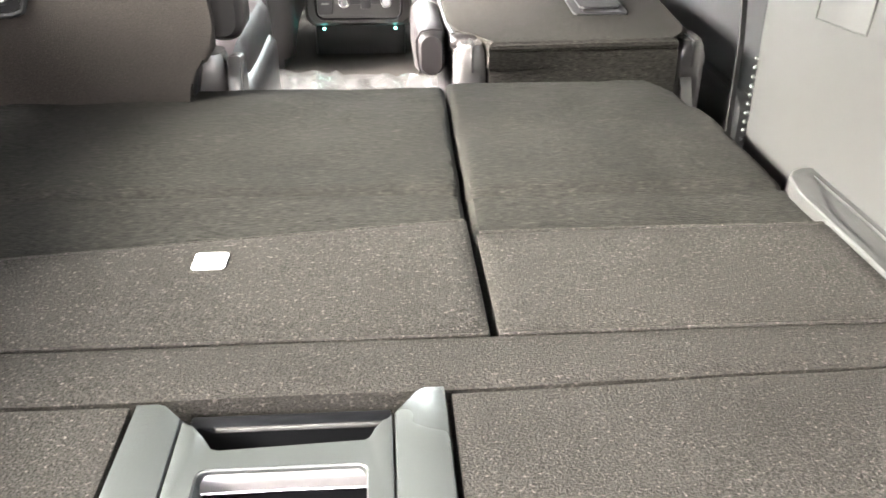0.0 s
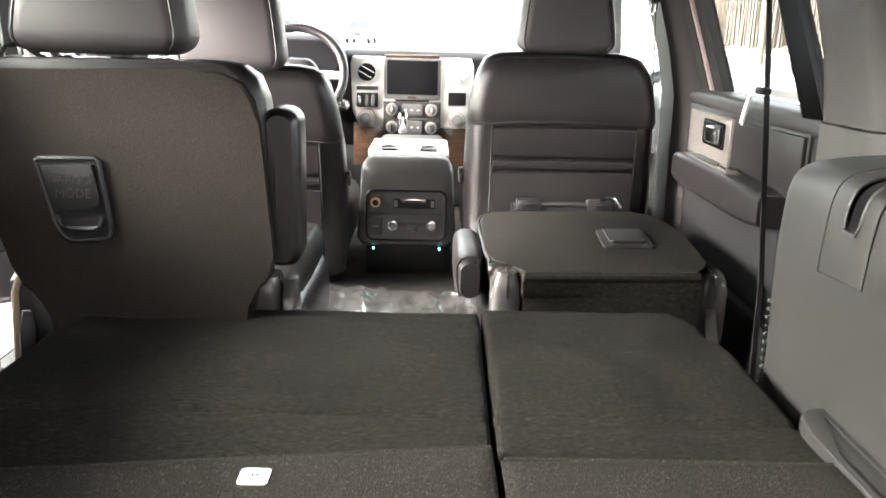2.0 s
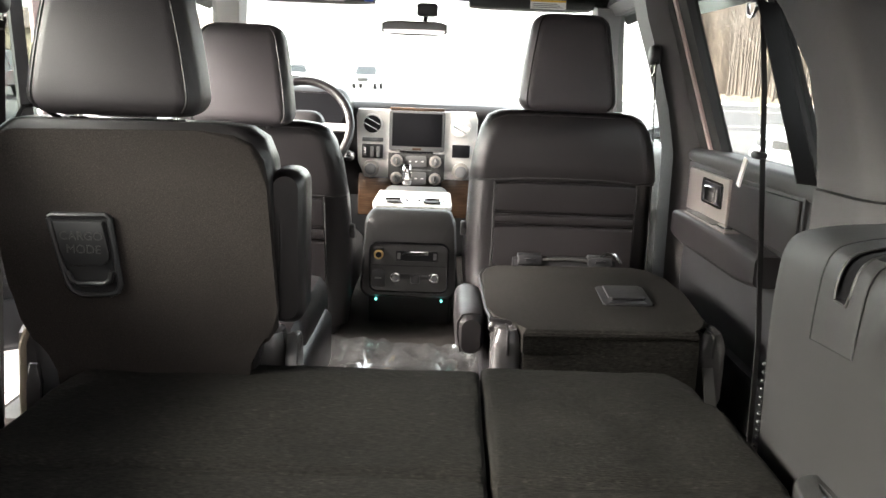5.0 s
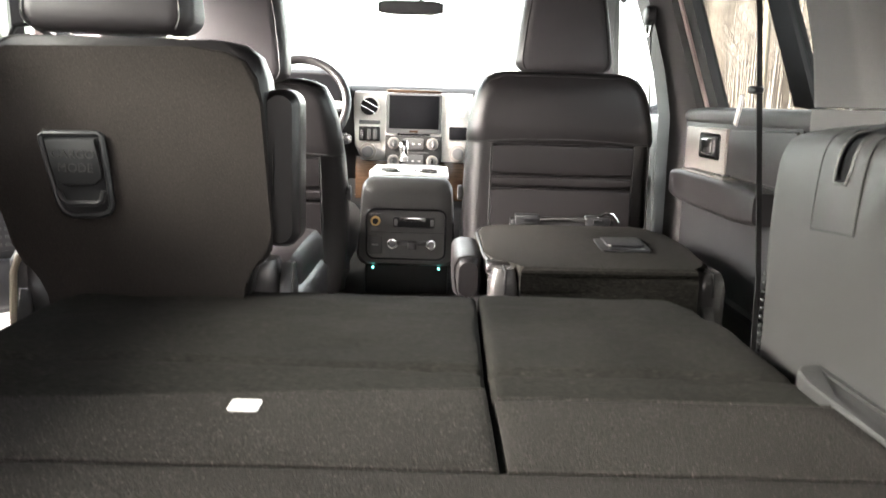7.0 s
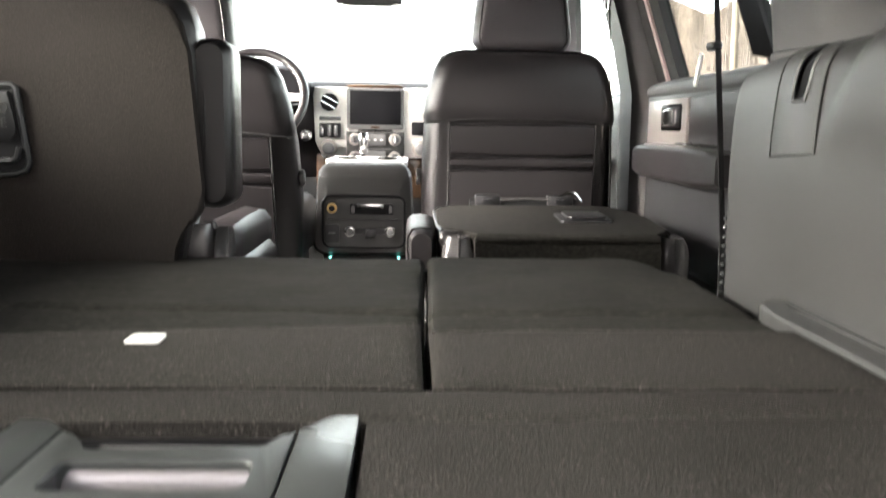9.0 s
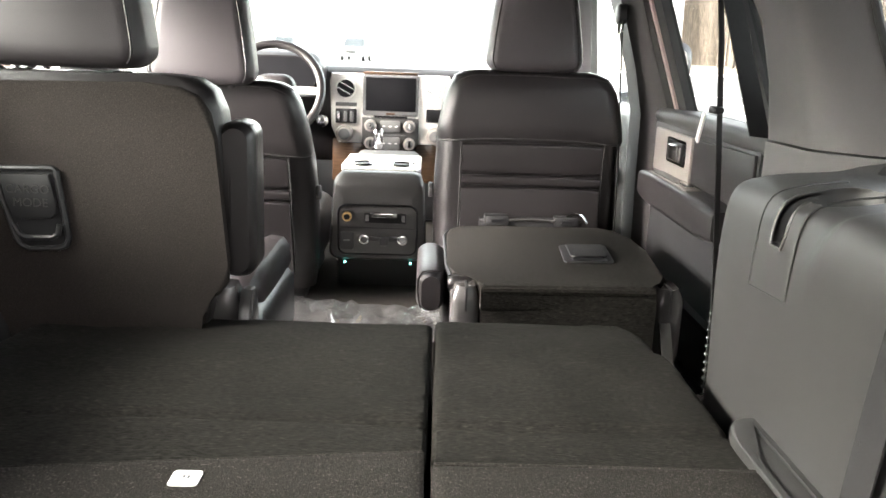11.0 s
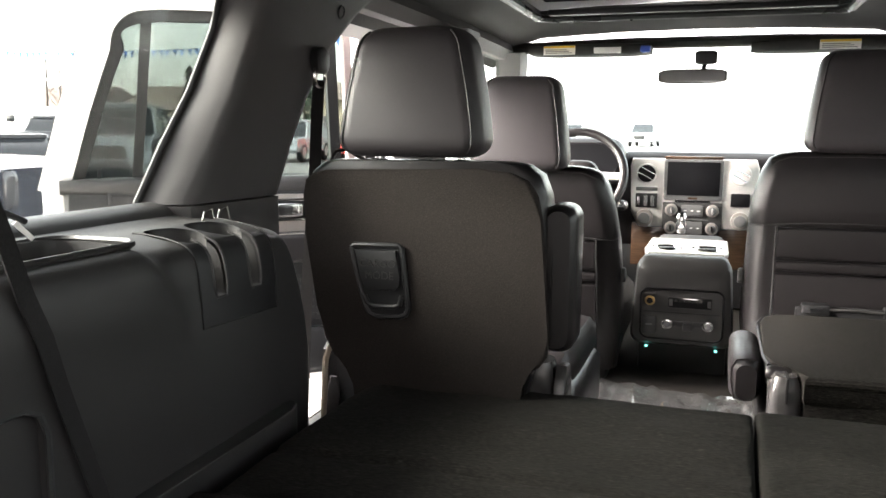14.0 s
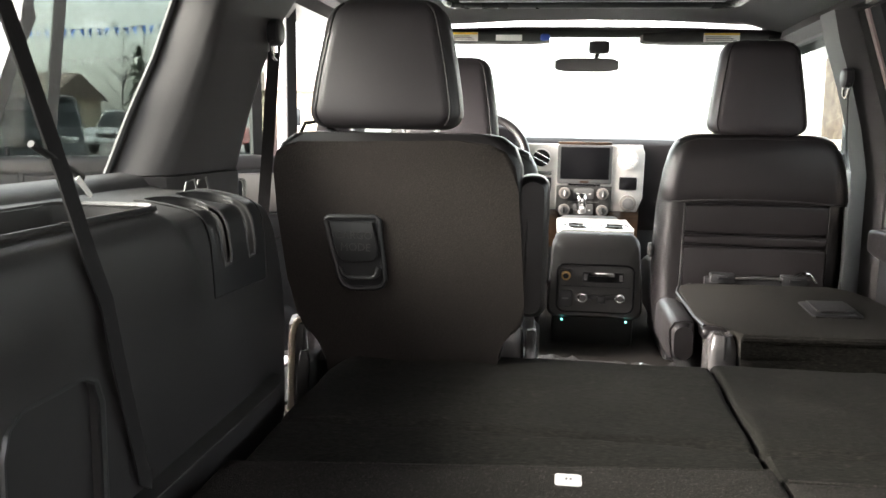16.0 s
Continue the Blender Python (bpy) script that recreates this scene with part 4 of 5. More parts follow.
part("bracket_loop", tubed([(0.545, 2.560, 0.822), (0.565, 2.560, 0.833), (0.585, 2.560, 0.830), (0.602, 2.552, 0.808)], 0.005, 8), CHROME, br)
part("seat_cushion", padded(0.20, 0.69, 2.05, 2.54, 0.60, 0.733, axis="z", r=0.06, puff=0.015), LEATHER, s2r)
part("base_frame", boxed(0.24, 0.66, 2.05, 2.48, 0.49, 0.60, 0.02), PLASTIC, s2r)


# ---- front seats ----
GROUP1 = "front seats"


def front_seat(xc, z_top, y, z_head, y_head, label, recline=0.0):
    o = z_top - 1.21
    st = thing("front_seat", (xc, y + 0.3, 0.50), label, "seat", GROUP1)
    rings = []
    for z, w, d, dy in ((0.60, 0.50, 0.12, 0.05), (0.72, 0.535, 0.155, 0.02), (0.85, 0.540, 0.165, 0.008), (1.0, 0.530, 0.160, 0.002), (1.10, 0.505, 0.145, 0.0), (1.16, 0.475, 0.130, 0.004), (1.192, 0.440, 0.108, 0.012), (1.205, 0.39, 0.085, 0.02), (1.21, 0.33, 0.06, 0.03)):
        rings.append([(xc + p, y + 0.006 + dy + d / 2 + q, z + o) for p, q in rounded(w, d, min(0.06, d / 2.2), 6)])
    part("backrest", loft(bmesh.new(), rings), LEATHER, st)
    # smooth upper cover over the stitched lower panel
    rings = []
    for z, w, dy in ((1.012, 0.527, 0.003), (1.022, 0.533, -0.003), (1.06, 0.524, -0.004), (1.11, 0.506, -0.004), (1.155, 0.480, 0.000), (1.182, 0.450, 0.008), (1.197, 0.412, 0.016)):
        rings.append([(xc + p, y + dy + 0.06 + q, z + o) for p, q in rounded(w, 0.12, 0.050, 6)])
    up_ = part("upper_cover", loft(bmesh.new(), rings), LEATHERGREY, st, "smooth charcoal leather upper back cover")
    hem = [(xc + a, y - 0.0045 + b, 1.0155 + c_ + o) for a, b, c_ in ((-0.262, 0.045, -0.006), (-0.245, 0.012, -0.004), (-0.20, 0.001, 0.000), (-0.12, 0, 0.006), (0, 0, 0.008), (0.12, 0, 0.006), (0.20, 0.001, 0.0), (0.245, 0.012, -0.004), (0.262, 0.045, -0.006))]
    part("cover_seam", tubed(hem, 0.0022, 6), RUBBER, up_)
    crest = [(xc + a, y + 0.014 + b, 1.196 + c_ + o) for a, b, c_ in ((-0.236, 0.02, -0.075), (-0.226, 0.008, -0.042), (-0.205, 0.004, -0.014), (-0.17, 0.002, 0.0), (0, 0, 0.003), (0.17, 0.002, 0.0), (0.205, 0.004, -0.014), (0.226, 0.008, -0.042), (0.236, 0.02, -0.075))]
    part("crest_piping", tubed(crest, 0.0026, 6), LEATHER, up_)
    # stitched lower panel: three stuffed bands between two upright seams
    for z0, z1, dp in ((0.921, 1.010, 0.003), (0.888, 0.918, 0.001), (0.66, 0.885, 0.003)):
        part("back_band", padded(xc - 0.192, xc + 0.203, y - 0.004 + dp, y + 0.04, z0 + o, z1 + o, axis="x", r=0.009, puff=0.003), LEATHER, st)
    for sx in (-0.1965, 0.2075):
        part("panel_seam", tubed([(xc + sx * 1.01, y + 0.008, 0.66 + o), (xc + sx, y + 0.006, 0.85 + o), (xc + sx, y + 0.003, 1.010 + o)], 0.0022, 6), RUBBER, st)
    zb, zt = z_head
    headrest(st, xc, 0.274, 0.205, zb, zt, y_head, y_head + 0.11, 0.03)
    posts(st, (xc - 0.07, xc + 0.07), y_head + 0.06, z_top - 0.02, zb + 0.02, CHROME)
    part("seat_cushion", padded(xc - 0.26, xc + 0.26, y + 0.10, y + 0.62, 0.60, 0.78, axis="z", r=0.08, puff=0.03), LEATHER, st)
    part("seat_base", boxed(xc - 0.22, xc + 0.22, y + 0.12, y + 0.58, 0.50, 0.60, 0.02), PLASTIC, st)
    part("recliner_cap", disced((xc + (0.265 if xc < 0 else -0.285), y + 0.08, 0.86), "x", 0.022, 0.015, 18, 0.004), PANELGREY, st, "charcoal recliner cap")
    for ob in st.children_recursive:
        if ob.type == "MESH" and recline:
            for v in ob.data.vertices:
                v.co.y += recline * max(0.0, z_top - v.co.z)
    return st


front_seat(0.447, 1.212, 2.652, (1.209, 1.478), 2.652, "black leather front passenger seat with ribbed back")
front_seat(-0.418, 1.168, 2.450, (1.156, 1.407), 2.415, "black leather driver seat with ribbed back", 0.30)

# ---- centre console ----
con = thing("centre_console", (0.012, 3.1, 0.51), "black centre console with rear climate controls", "console")
rings = []
for y, w, z0, z1, in ((2.79, 0.225, 0.665, 0.845), (2.795, 0.286, 0.632, 0.874), (2.81, 0.300, 0.622, 0.886), (2.86, 0.292, 0.618, 0.890), (3.10, 0.268, 0.55, 0.888), (3.45, 0.262, 0.55, 0.884)):
    rings.append([(0.012 + p * (1 - 0.10 * max(0, (q - 0.70)) / 0.2), y + (0.035 * max(0, (q - 0.80)) / 0.08 if y < 2.85 else 0), q) for p, q in rounded(w, z1 - z0, 0.032, 5, 0, (z0 + z1) / 2)])
part("body", loft(bmesh.new(), rings), PANELGREY, con)
top = part("top_deck", prismed([(-0.100, 2.884), (0.124, 2.884), (0.134, 2.90), (0.138, 2.94), (0.138, 3.225), (-0.114, 3.225), (-0.114, 2.94), (-0.110, 2.90)], "z", 0.880, 0.896, 0.006), SILVER, con, "bright satin console deck")
for x in (-0.048, 0.075):
    ch = part("cup_ring", ring_tube(bmesh.new(), (x, 2.96, 0.899), (1, 0, 0), (0, 1, 0), 0.042, 0.005, 26, 6), CHROME, top)
    part("cup_well", disced((x, 2.96, 0.8982), "z", 0.040, 0.0010, 26), SCREEN, top)
part("shift_lever", padded(-0.040, -0.004, 3.33, 3.37, 0.90, 0.975, axis="z", r=0.014, puff=0.006), CHROME, con, "chrome gear lever")
pn = part("control_panel", prismed([(p + 0.012, q + 0.722) for p, q in rounded(0.236, 0.150, 0.024, 5)], "y", 2.778, 2.80, 0.004), PANELGREY, con, "charcoal rear control panel")
part("panel_rim", tubed([(p + 0.012, 2.7785, q + 0.722) for p, q in rounded(0.238, 0.152, 0.024, 5) + [rounded(0.238, 0.152, 0.024, 5)[0]]], 0.0035, 6), SCREEN, pn, "black rim")
part("panel_line", boxed(-0.098, 0.122, 2.776, 2.7785, 0.7285, 0.7305), SCREEN, pn)
so = part("power_socket", disced((-0.080, 2.772, 0.762), "y", 0.015, 0.008, 20, 0.002), BRASS, pn, "brass-coloured power socket")
part("socket_core", disced((-0.080, 2.770, 0.762), "y", 0.009, 0.003, 16), SCREEN, so)
part("socket_cap", boxed(-0.096, -0.064, 2.770, 2.778, 0.779, 0.785, 0.002), PANELGREY, so)
dr = part("display_slot", boxed(-0.028, 0.098, 2.773, 2.778, 0.744, 0.776, 0.003), SCREEN, pn, "black display slot")
part("bright_strip", boxed(-0.008, 0.070, 2.7715, 2.7728, 0.763, 0.775, 0.0006), CHROME, dr, "bright reflecting strip")
for x in (-0.024, 0.085):
    part("slot_key", boxed(x, x + 0.010, 2.7715, 2.7728, 0.750, 0.770, 0.0006), KNOBGREY, dr)
part("outlet_cover", prismed([(p - 0.080, q + 0.688) for p, q in rounded(0.044, 0.056, 0.008, 4)], "y", 2.770, 2.778, 0.003), PLASTIC, pn, "black flip cover of an outlet")
part("cover_print", boxed(-0.090, -0.070, 2.7688, 2.7697, 0.688, 0.693), KNOBGREY, pn)
part("slider_bar", boxed(-0.030, 0.090, 2.773, 2.778, 0.688, 0.704, 0.002), PLASTIC, pn)
for x in (-0.027, 0.089):
    kn = part("knob", disced((x, 2.760, 0.696), "y", 0.0165, 0.018, 22, 0.004), CHROME, pn, "chrome-ringed knob")
    part("knob_face", disced((x, 2.7585, 0.696), "y", 0.010, 0.002, 18), KNOBGREY, kn)
part("mode_button", boxed(0.018, 0.046, 2.766, 2.778, 0.676, 0.702, 0.004), PLASTIC, pn)
for x in (-0.088, 0.114):
    part("foot_light", padded(x - 0.0035, x + 0.0035, 2.800, 2.816, 0.611, 0.616, axis="x", r=0.002, puff=0.001), LED, con, "small lit teal footwell light")
part("kick_panel", boxed(-0.120, 0.145, 2.90, 3.4, 0.51, 0.64, 0.01), PLASTIC, con)

# ---- dashboard ----
dash = thing("dashboard", (0, 3.95, 0.7), "black dashboard with a satin silver centre stack", "dashboard")
rings = []
for x in (-0.83, -0.70, -0.45, -0.2, 0.0, 0.2, 0.45, 0.70, 0.83):
    h = 1.178 + 0.004 * math.cos(x * 3)
    rings.append([(x, 3.90, 0.78), (x, 3.845, 0.86), (x, 3.84, 1.10), (x, 3.85, 1.15), (x, 3.875, h - 0.006), (x, 3.93, h), (x, 4.15, h - 0.05), (x, 4.24, 1.08), (x, 4.24, 0.78)])
part("top_pad", loft(bmesh.new(), rings), LEATHER, dash, "soft black dashboard pad")
part("lower_panel", boxed(-0.83, 0.83, 3.90, 4.24, 0.52, 0.80, 0.03), PLASTIC, dash)
stack = part("control_tower", prismed([(-0.246, 1.152), (0.240, 1.152), (0.252, 1.12), (0.250, 0.93), (0.225, 0.868), (-0.215, 0.868), (-0.246, 0.93), (-0.254, 1.12)], "y", 3.815, 3.85, 0.008), SILVER, dash, "satin silver centre stack")
part("wood_band", boxed(-0.115, 0.112, 3.811, 3.83, 1.150, 1.163, 0.003), WOOD, stack, "thin wood band above the screen")
for x0, x1 in ((-0.245, -0.10), (0.105, 0.24)):
    part("wood_panel", prismed([(x0, 0.885), (x1, 0.885), (x1, 0.70), (x0, 0.70)], "y", 3.835, 3.86, 0.01), WOOD, dash, "glossy wood panel under the stack")
scb = part("screen_bezel", prismed([(p + 0.0, q + 1.066) for p, q in rounded(0.232, 0.166, 0.010, 3)], "y", 3.806, 3.816, 0.003), KNOBGREY, stack, "grey screen bezel")
part("screen", boxed(-0.1035, 0.1035, 3.803, 3.8065, 1.003, 1.1405, 0.002), SCREEN, scb, "dark display screen")
part("screen_mark", boxed(-0.018, 0.018, 3.8035, 3.806, 0.988, 0.996, 0.001), WOOD, scb, "small dull red mark")
ctl = part("control_field", prismed([(-0.118, 0.975), (0.118, 0.975), (0.118, 0.868), (0.095, 0.848), (-0.095, 0.848), (-0.118, 0.868)], "y", 3.808, 3.818, 0.004), PANELGREY, stack, "grey radio and climate panel")
part("disc_slot", boxed(-0.070, 0.070, 3.8045, 3.808, 0.976, 0.983, 0.001), SCREEN, stack)
for x, z in ((-0.082, 0.943), (0.080, 0.943), (-0.082, 0.870), (0.080, 0.870)):
    kn = part("dial", disced((x, 3.785, z), "y", 0.025, 0.024, 26, 0.005), BEZEL, ctl, "chrome-ringed dial")
    part("dial_face", disced((x, 3.7835, z), "y", 0.017, 0.003, 22, 0.001), KNOBGREY, kn)
    part("dial_pointer", boxed(x - 0.003, x + 0.003, 3.781, 3.7836, z - 0.012, z + 0.012), CHROME, kn)
for z in (0.941, 0.870):
    bp = part("button_pad", prismed([(p, q + z) for p, q in rounded(0.086, 0.046 if z > 0.9 else 0.054, 0.008, 3)], "y", 3.801, 3.808, 0.002), KNOBGREY, ctl, "grey button block")
    for k in (-0.026, 0.0, 0.026):
        part("key_mark", boxed(k - 0.005, k + 0.005, 3.7995, 3.801, z - 0.002, z + 0.002), LABEL, bp)
part("key_row", boxed(-0.065, 0.065, 3.8045, 3.808, 0.902, 0.907), KNOBGREY, ctl)
for x in (-0.186, 0.182):
    vt = part("air_vent", disced((x, 3.800, 1.090), "y", 0.042, 0.018, 28, 0.004), SILVER, stack, "round chrome-ringed air vent")
    part("vent_core", disced((x, 3.7985, 1.090), "y", 0.036, 0.003, 24), SCREEN if x < 0 else SILVER, vt)
    for k in (-0.012, 0.012):
        a = 28
        c, s_ = math.cos(radians(a)), math.sin(radians(a))
        part("vent_slat", tubed([(x - 0.032 * c - k * s_, 3.796, 1.090 + 0.032 * s_ - k * c), (x + 0.032 * c - k * s_, 3.796, 1.090 - 0.032 * s_ - k * c)], 0.0035, 6), CHROME, vt)
part("switch_row", boxed(-0.228, -0.140, 3.807, 3.816, 1.018, 1.034, 0.002), KNOBGREY, stack)
sw = part("switch_block", boxed(-0.228, -0.140, 3.805, 3.816, 0.948, 1.008, 0.004), PLASTIC, stack, "black toggle switch block")
for x in (-0.216, -0.186, -0.160):
    part("toggle", boxed(x - 0.007, x + 0.007, 3.797, 3.805, 0.955, 0.998, 0.003), CHROME if x < -0.2 else KNOBGREY, sw)
part("small_display", boxed(0.148, 0.222, 3.805, 3.816, 0.962, 1.016, 0.004), SCREEN, stack, "small dark display in a chrome frame")
for x in (-0.190, 0.187):
    kn = part("dial", disced((x, 3.79, 0.905), "y", 0.036, 0.026, 28, 0.004), BEZEL, stack, "large chrome-ringed dial")
    part("dial_face", disced((x, 3.782, 0.905), "y", 0.024, 0.01, 24, 0.003), KNOBGREY, kn)
cl = part("instrument_hood", padded(-0.62, -0.27, 3.72, 3.90, 1.06, 1.235, axis="y", r=0.07, puff=0.02), LEATHER, dash, "black instrument hood")
part("instrument_face", prismed([(p - 0.445, q + 1.145) for p, q in rounded(0.30, 0.13, 0.05, 5)], "y", 3.712, 3.722), SCREEN, cl)
part("start_button", disced((-0.283, 3.80, 0.955), "y", 0.026, 0.04, 22, 0.004), CHROME, dash, "round chrome ignition bezel")

# ---- steering wheel ----
sw = thing("steering_wheel", (-0.415, 3.55, 1.0), "dark leather steering wheel with silver spokes", "steering wheel")
wu, wv = Vector((1, 0, 0)), Vector((0, 0.42, 0.907))
wc = Vector((-0.418, 3.42, 1.095))
part("rim", ring_tube(bmesh.new(), wc, wu, wv, 0.180, 0.0165, 48, 10), LEATHERGREY, sw)
hub = part("hub", padded(-0.495, -0.341, 3.43, 3.52, 1.02, 1.15, axis="y", r=0.05, puff=0.015), LEATHERGREY, sw)
for d in ((1, 0), (-1, 0), (0, -1)):
    e = wc + (wu * d[0] + wv * d[1]) * 0.172
    part("spoke", tubed([wc + Vector((0, 0.04, -0.01)), (wc + e) / 2 + Vector((0, 0.02, 0)), e], 0.014, 8), SILVER, sw, "silver spoke")
part("column", tubed([(-0.418, 3.48, 1.06), (-0.418, 3.85, 0.98)], 0.045, 12), PLASTIC, sw)
part("stalk", tubed([(-0.36, 3.56, 1.06), (-0.27, 3.56, 1.07)], 0.008, 8), PLASTIC, sw)

# ---- overhead: visors, mirror, sunroof frame, lamp ----
GV = "sun visors"
for xa, xb, lx in ((-0.62, -0.165, (-0.56, -0.44)), (0.185, 0.64, (0.405, 0.535))):
    v = thing("sun_visor", ((xa + xb) / 2, 3.58, 1.56), "dark fabric sun visor with a printed warning label", "sun visor", GV)
    part("board", padded(xa, xb, 3.46, 3.60, 1.545, 1.585, axis="x", r=0.018, puff=0.006), HEADLINER, v)
    m_ = boxed(lx[0], lx[1], 3.4555, 3.4585, 1.547, 1.580, 0.0005)
    lb = part("warning_label", m_, LABEL, v, "white warning label with a yellow head")
    part("label_head", boxed(lx[0] + 0.001, lx[1] - 0.001, 3.4535, 3.4550, 1.572, 1.579), YELLOW, lb)
    for k in range(3):
        part("print_bar", boxed(lx[0] + 0.008, lx[1] - 0.012 - 0.01 * k, 3.4540, 3.4550, 1.552 + 0.006 * k, 1.5545 + 0.006 * k), INK, lb)
    if xa < 0:
        part("second_label", boxed(-0.37, -0.27, 3.4555, 3.4585, 1.549, 1.571, 0.0005), LABEL, v, "small white label")
        # blue pad painting a stray reflection at the visor's end
        part("visor_glint", padded(-0.20, -0.165, 3.452, 3.47, 1.550, 1.575, axis="x", r=0.007, puff=0.004), BLUEGLINT, v, "blue reflection at the visor end, built as a pad")
mir = thing("rear_view_mirror", (-0.018, 3.62, 1.55), "black rear-view mirror on the windscreen", "mirror")
part("housing", padded(-0.142, 0.108, 3.585, 3.62, 1.443, 1.497, axis="x", r=0.014, puff=0.010), PLASTIC, mir)
part("mirror_glass", prismed([(p - 0.017, q + 1.470) for p, q in rounded(0.236, 0.044, 0.016, 4)], "y", 3.580, 3.5845), MIRROR, mir, "silvered mirror face")
part("stem", tubed([(0.02, 3.61, 1.49), (0.03, 3.66, 1.54)], 0.010, 8), PLASTIC, mir)
part("sensor_box", padded(-0.01, 0.07, 3.59, 3.65, 1.515, 1.565, axis="x", r=0.014, puff=0.006), PLASTIC, mir)
sr = thing("sunroof", (0, 2.9, 1.66), "closed dark sunroof glass in a grey frame", "sunroof")
fr = bmesh.new()
pts = [(p - 0.03, q + 2.905, roof_z(q + 2.905) - 0.008) for p, q in rounded(0.985, 0.575, 0.05, 5)]
part("frame", tube(fr, pts + [pts[0]], 0.014, 8), HATCH, sr, "grey sunroof frame")
part("glass_panel", boxed(-0.50, 0.44, 2.65, 3.175, 1.700, 1.706), CARGLASS, sr, "dark glass panel")
part("shade_rail", boxed(-0.48, 0.42, 3.12, 3.16, 1.648, 1.668, 0.004), PLASTIC, sr)
dl = thing("ceiling_lamp", (-0.295, 2.42, 1.64), "small oval headliner lamp, unlit", "lamp")
part("rim", prismed([(p - 0.295, q + 2.42) for p, q in rounded(0.085, 0.05, 0.024, 6)], "z", 1.642, 1.656, 0.003), HATCH, dl)
part("lens", prismed([(p - 0.295, q + 2.42) for p, q in rounded(0.065, 0.034, 0.016, 6)], "z", 1.639, 1.644, 0.001), LABEL, dl)


# ---- seat belts ----
GB = "seat belts"


def belt(name_label, pts, side, width=0.046, ring=None):
    b = thing("seat_belt", pts[-1], name_label, "seat belt", GB)
    part("webbing", tubed(pts, 0.0012, flat=(side, width)), STRAP, b)
    if ring:
        x, y, z = ring
        g = part("guide", padded(x - 0.014, x + 0.014, y - 0.026, y + 0.026, z - 0.018, z + 0.036, axis="x", r=0.020, puff=0.006), PLASTIC, b, "black belt guide")
        part("guide_ring", ring_tube(bmesh.new(), (x, y, z - 0.022), (0, 1, 0), (0, 0, 1), 0.024, 0.004, 24, 6), CHROME, g)
    return b


belt("black second-row belt hanging from the pillar", [(-0.708, 1.858, 1.365), (-0.72, 1.868, 1.27), (-0.73, 1.878, 1.18), (-0.75, 1.875, 0.95), (-0.76, 1.855, 0.60)], (1, 0.35, 0), 0.025, (-0.703, 1.852, 1.395))
belt("black second-row belt hanging past the door", [(0.715, 2.02, 1.47), (0.73, 2.0, 1.30), (0.74, 1.965, 1.05), (0.745, 1.92, 0.80), (0.745, 1.90, 0.52)], (1, 0.3, 0), 0.012, (0.70, 2.03, 1.48))
belt("black second-row belt running back into the pillar trim", [(0.712, 1.99, 1.46), (0.735, 1.90, 1.29), (0.75, 1.80, 1.13)], (1, 0.4, 0), 0.046)
belt("black third-row belt lying against the side trim", [(-0.68, 0.74, 1.60), (-0.625, 0.865, 1.36), (-0.590, 0.905, 1.17), (-0.576, 0.92, 1.09), (-0.570, 0.937, 1.04), (-0.572, 0.955, 0.985), (-0.583, 1.025, 0.815), (-0.58, 1.035, 0.809)], (0, 1, 0.2), 0.023)
belt("black third-row belt lying against the side trim", [(0.68, 0.80, 1.60), (0.60, 0.96, 1.15), (0.579, 0.985, 1.085), (0.575, 0.995, 1.04), (0.576, 1.012, 0.96), (0.584, 1.044, 0.83), (0.578, 1.052, 0.809)], (0, 1, 0.2), 0.046)
belt("black front belt on the centre pillar", [(0.684, 2.685, 1.345), (0.690, 2.685, 1.23), (0.70, 2.68, 1.0), (0.715, 2.68, 0.55)], (0.3, 1, 0), 0.036, (0.680, 2.69, 1.365))
bc = thing("belt_clip", (0.735, 1.99, 1.165), "black belt stop with a white tag on the webbing", "belt clip")
part("clip", padded(0.722, 0.745, 1.975, 2.015, 1.156, 1.172, axis="y", r=0.006, puff=0.003), PLASTIC, bc)
part("tag", prismed([(2.03, 1.15), (2.045, 1.155), (2.075, 1.095), (2.06, 1.09)], "x", 0.722, 0.726), LABEL, bc, "white paper tag")
bc = thing("belt_clip", (-0.60, 0.90, 1.185), "black belt stop with a white tag on the webbing", "belt clip")
part("clip", tubed([(-0.595, 0.865, 1.20), (-0.595, 0.90, 1.185), (-0.595, 0.945, 1.165)], 0.0035, 8), PLASTIC, bc)
part("tag", prismed([(0.920, 1.165), (0.926, 1.168), (0.948, 1.148), (0.944, 1.145)], "x", -0.588, -0.586), LABEL, bc, "white paper tag")
hooks = thing("cargo_hook", (-0.70, 1.46, 1.11), "two small dark wire hooks behind the trim", "hook")
for y in (1.445, 1.49):
    part("hook", tubed([(-0.72, y - 0.01, 1.09), (-0.715, y, 1.125), (-0.705, y + 0.008, 1.130), (-0.70, y + 0.016, 1.09)], 0.0022, 6), PANELGREY, hooks)

structure("trim_pillar_cap", ring_tube(bmesh.new(), (-0.6945, 1.943, 1.513), (0, 1, 0.1), (0.14, 0, 1), 0.014, 0.002, 20, 6), PLASTIC, "small round cover on the pillar trim", "trim")
structure("trim_tray_bead_left", tubed([(p - 0.687, q + 0.90, 1.1145) for p, q in rounded(0.142, 0.52, 0.035, 5)] + [(-0.616, 1.125, 1.1145)], 0.005, 6), TRIM, "raised lip round the shelf tray", "trim")
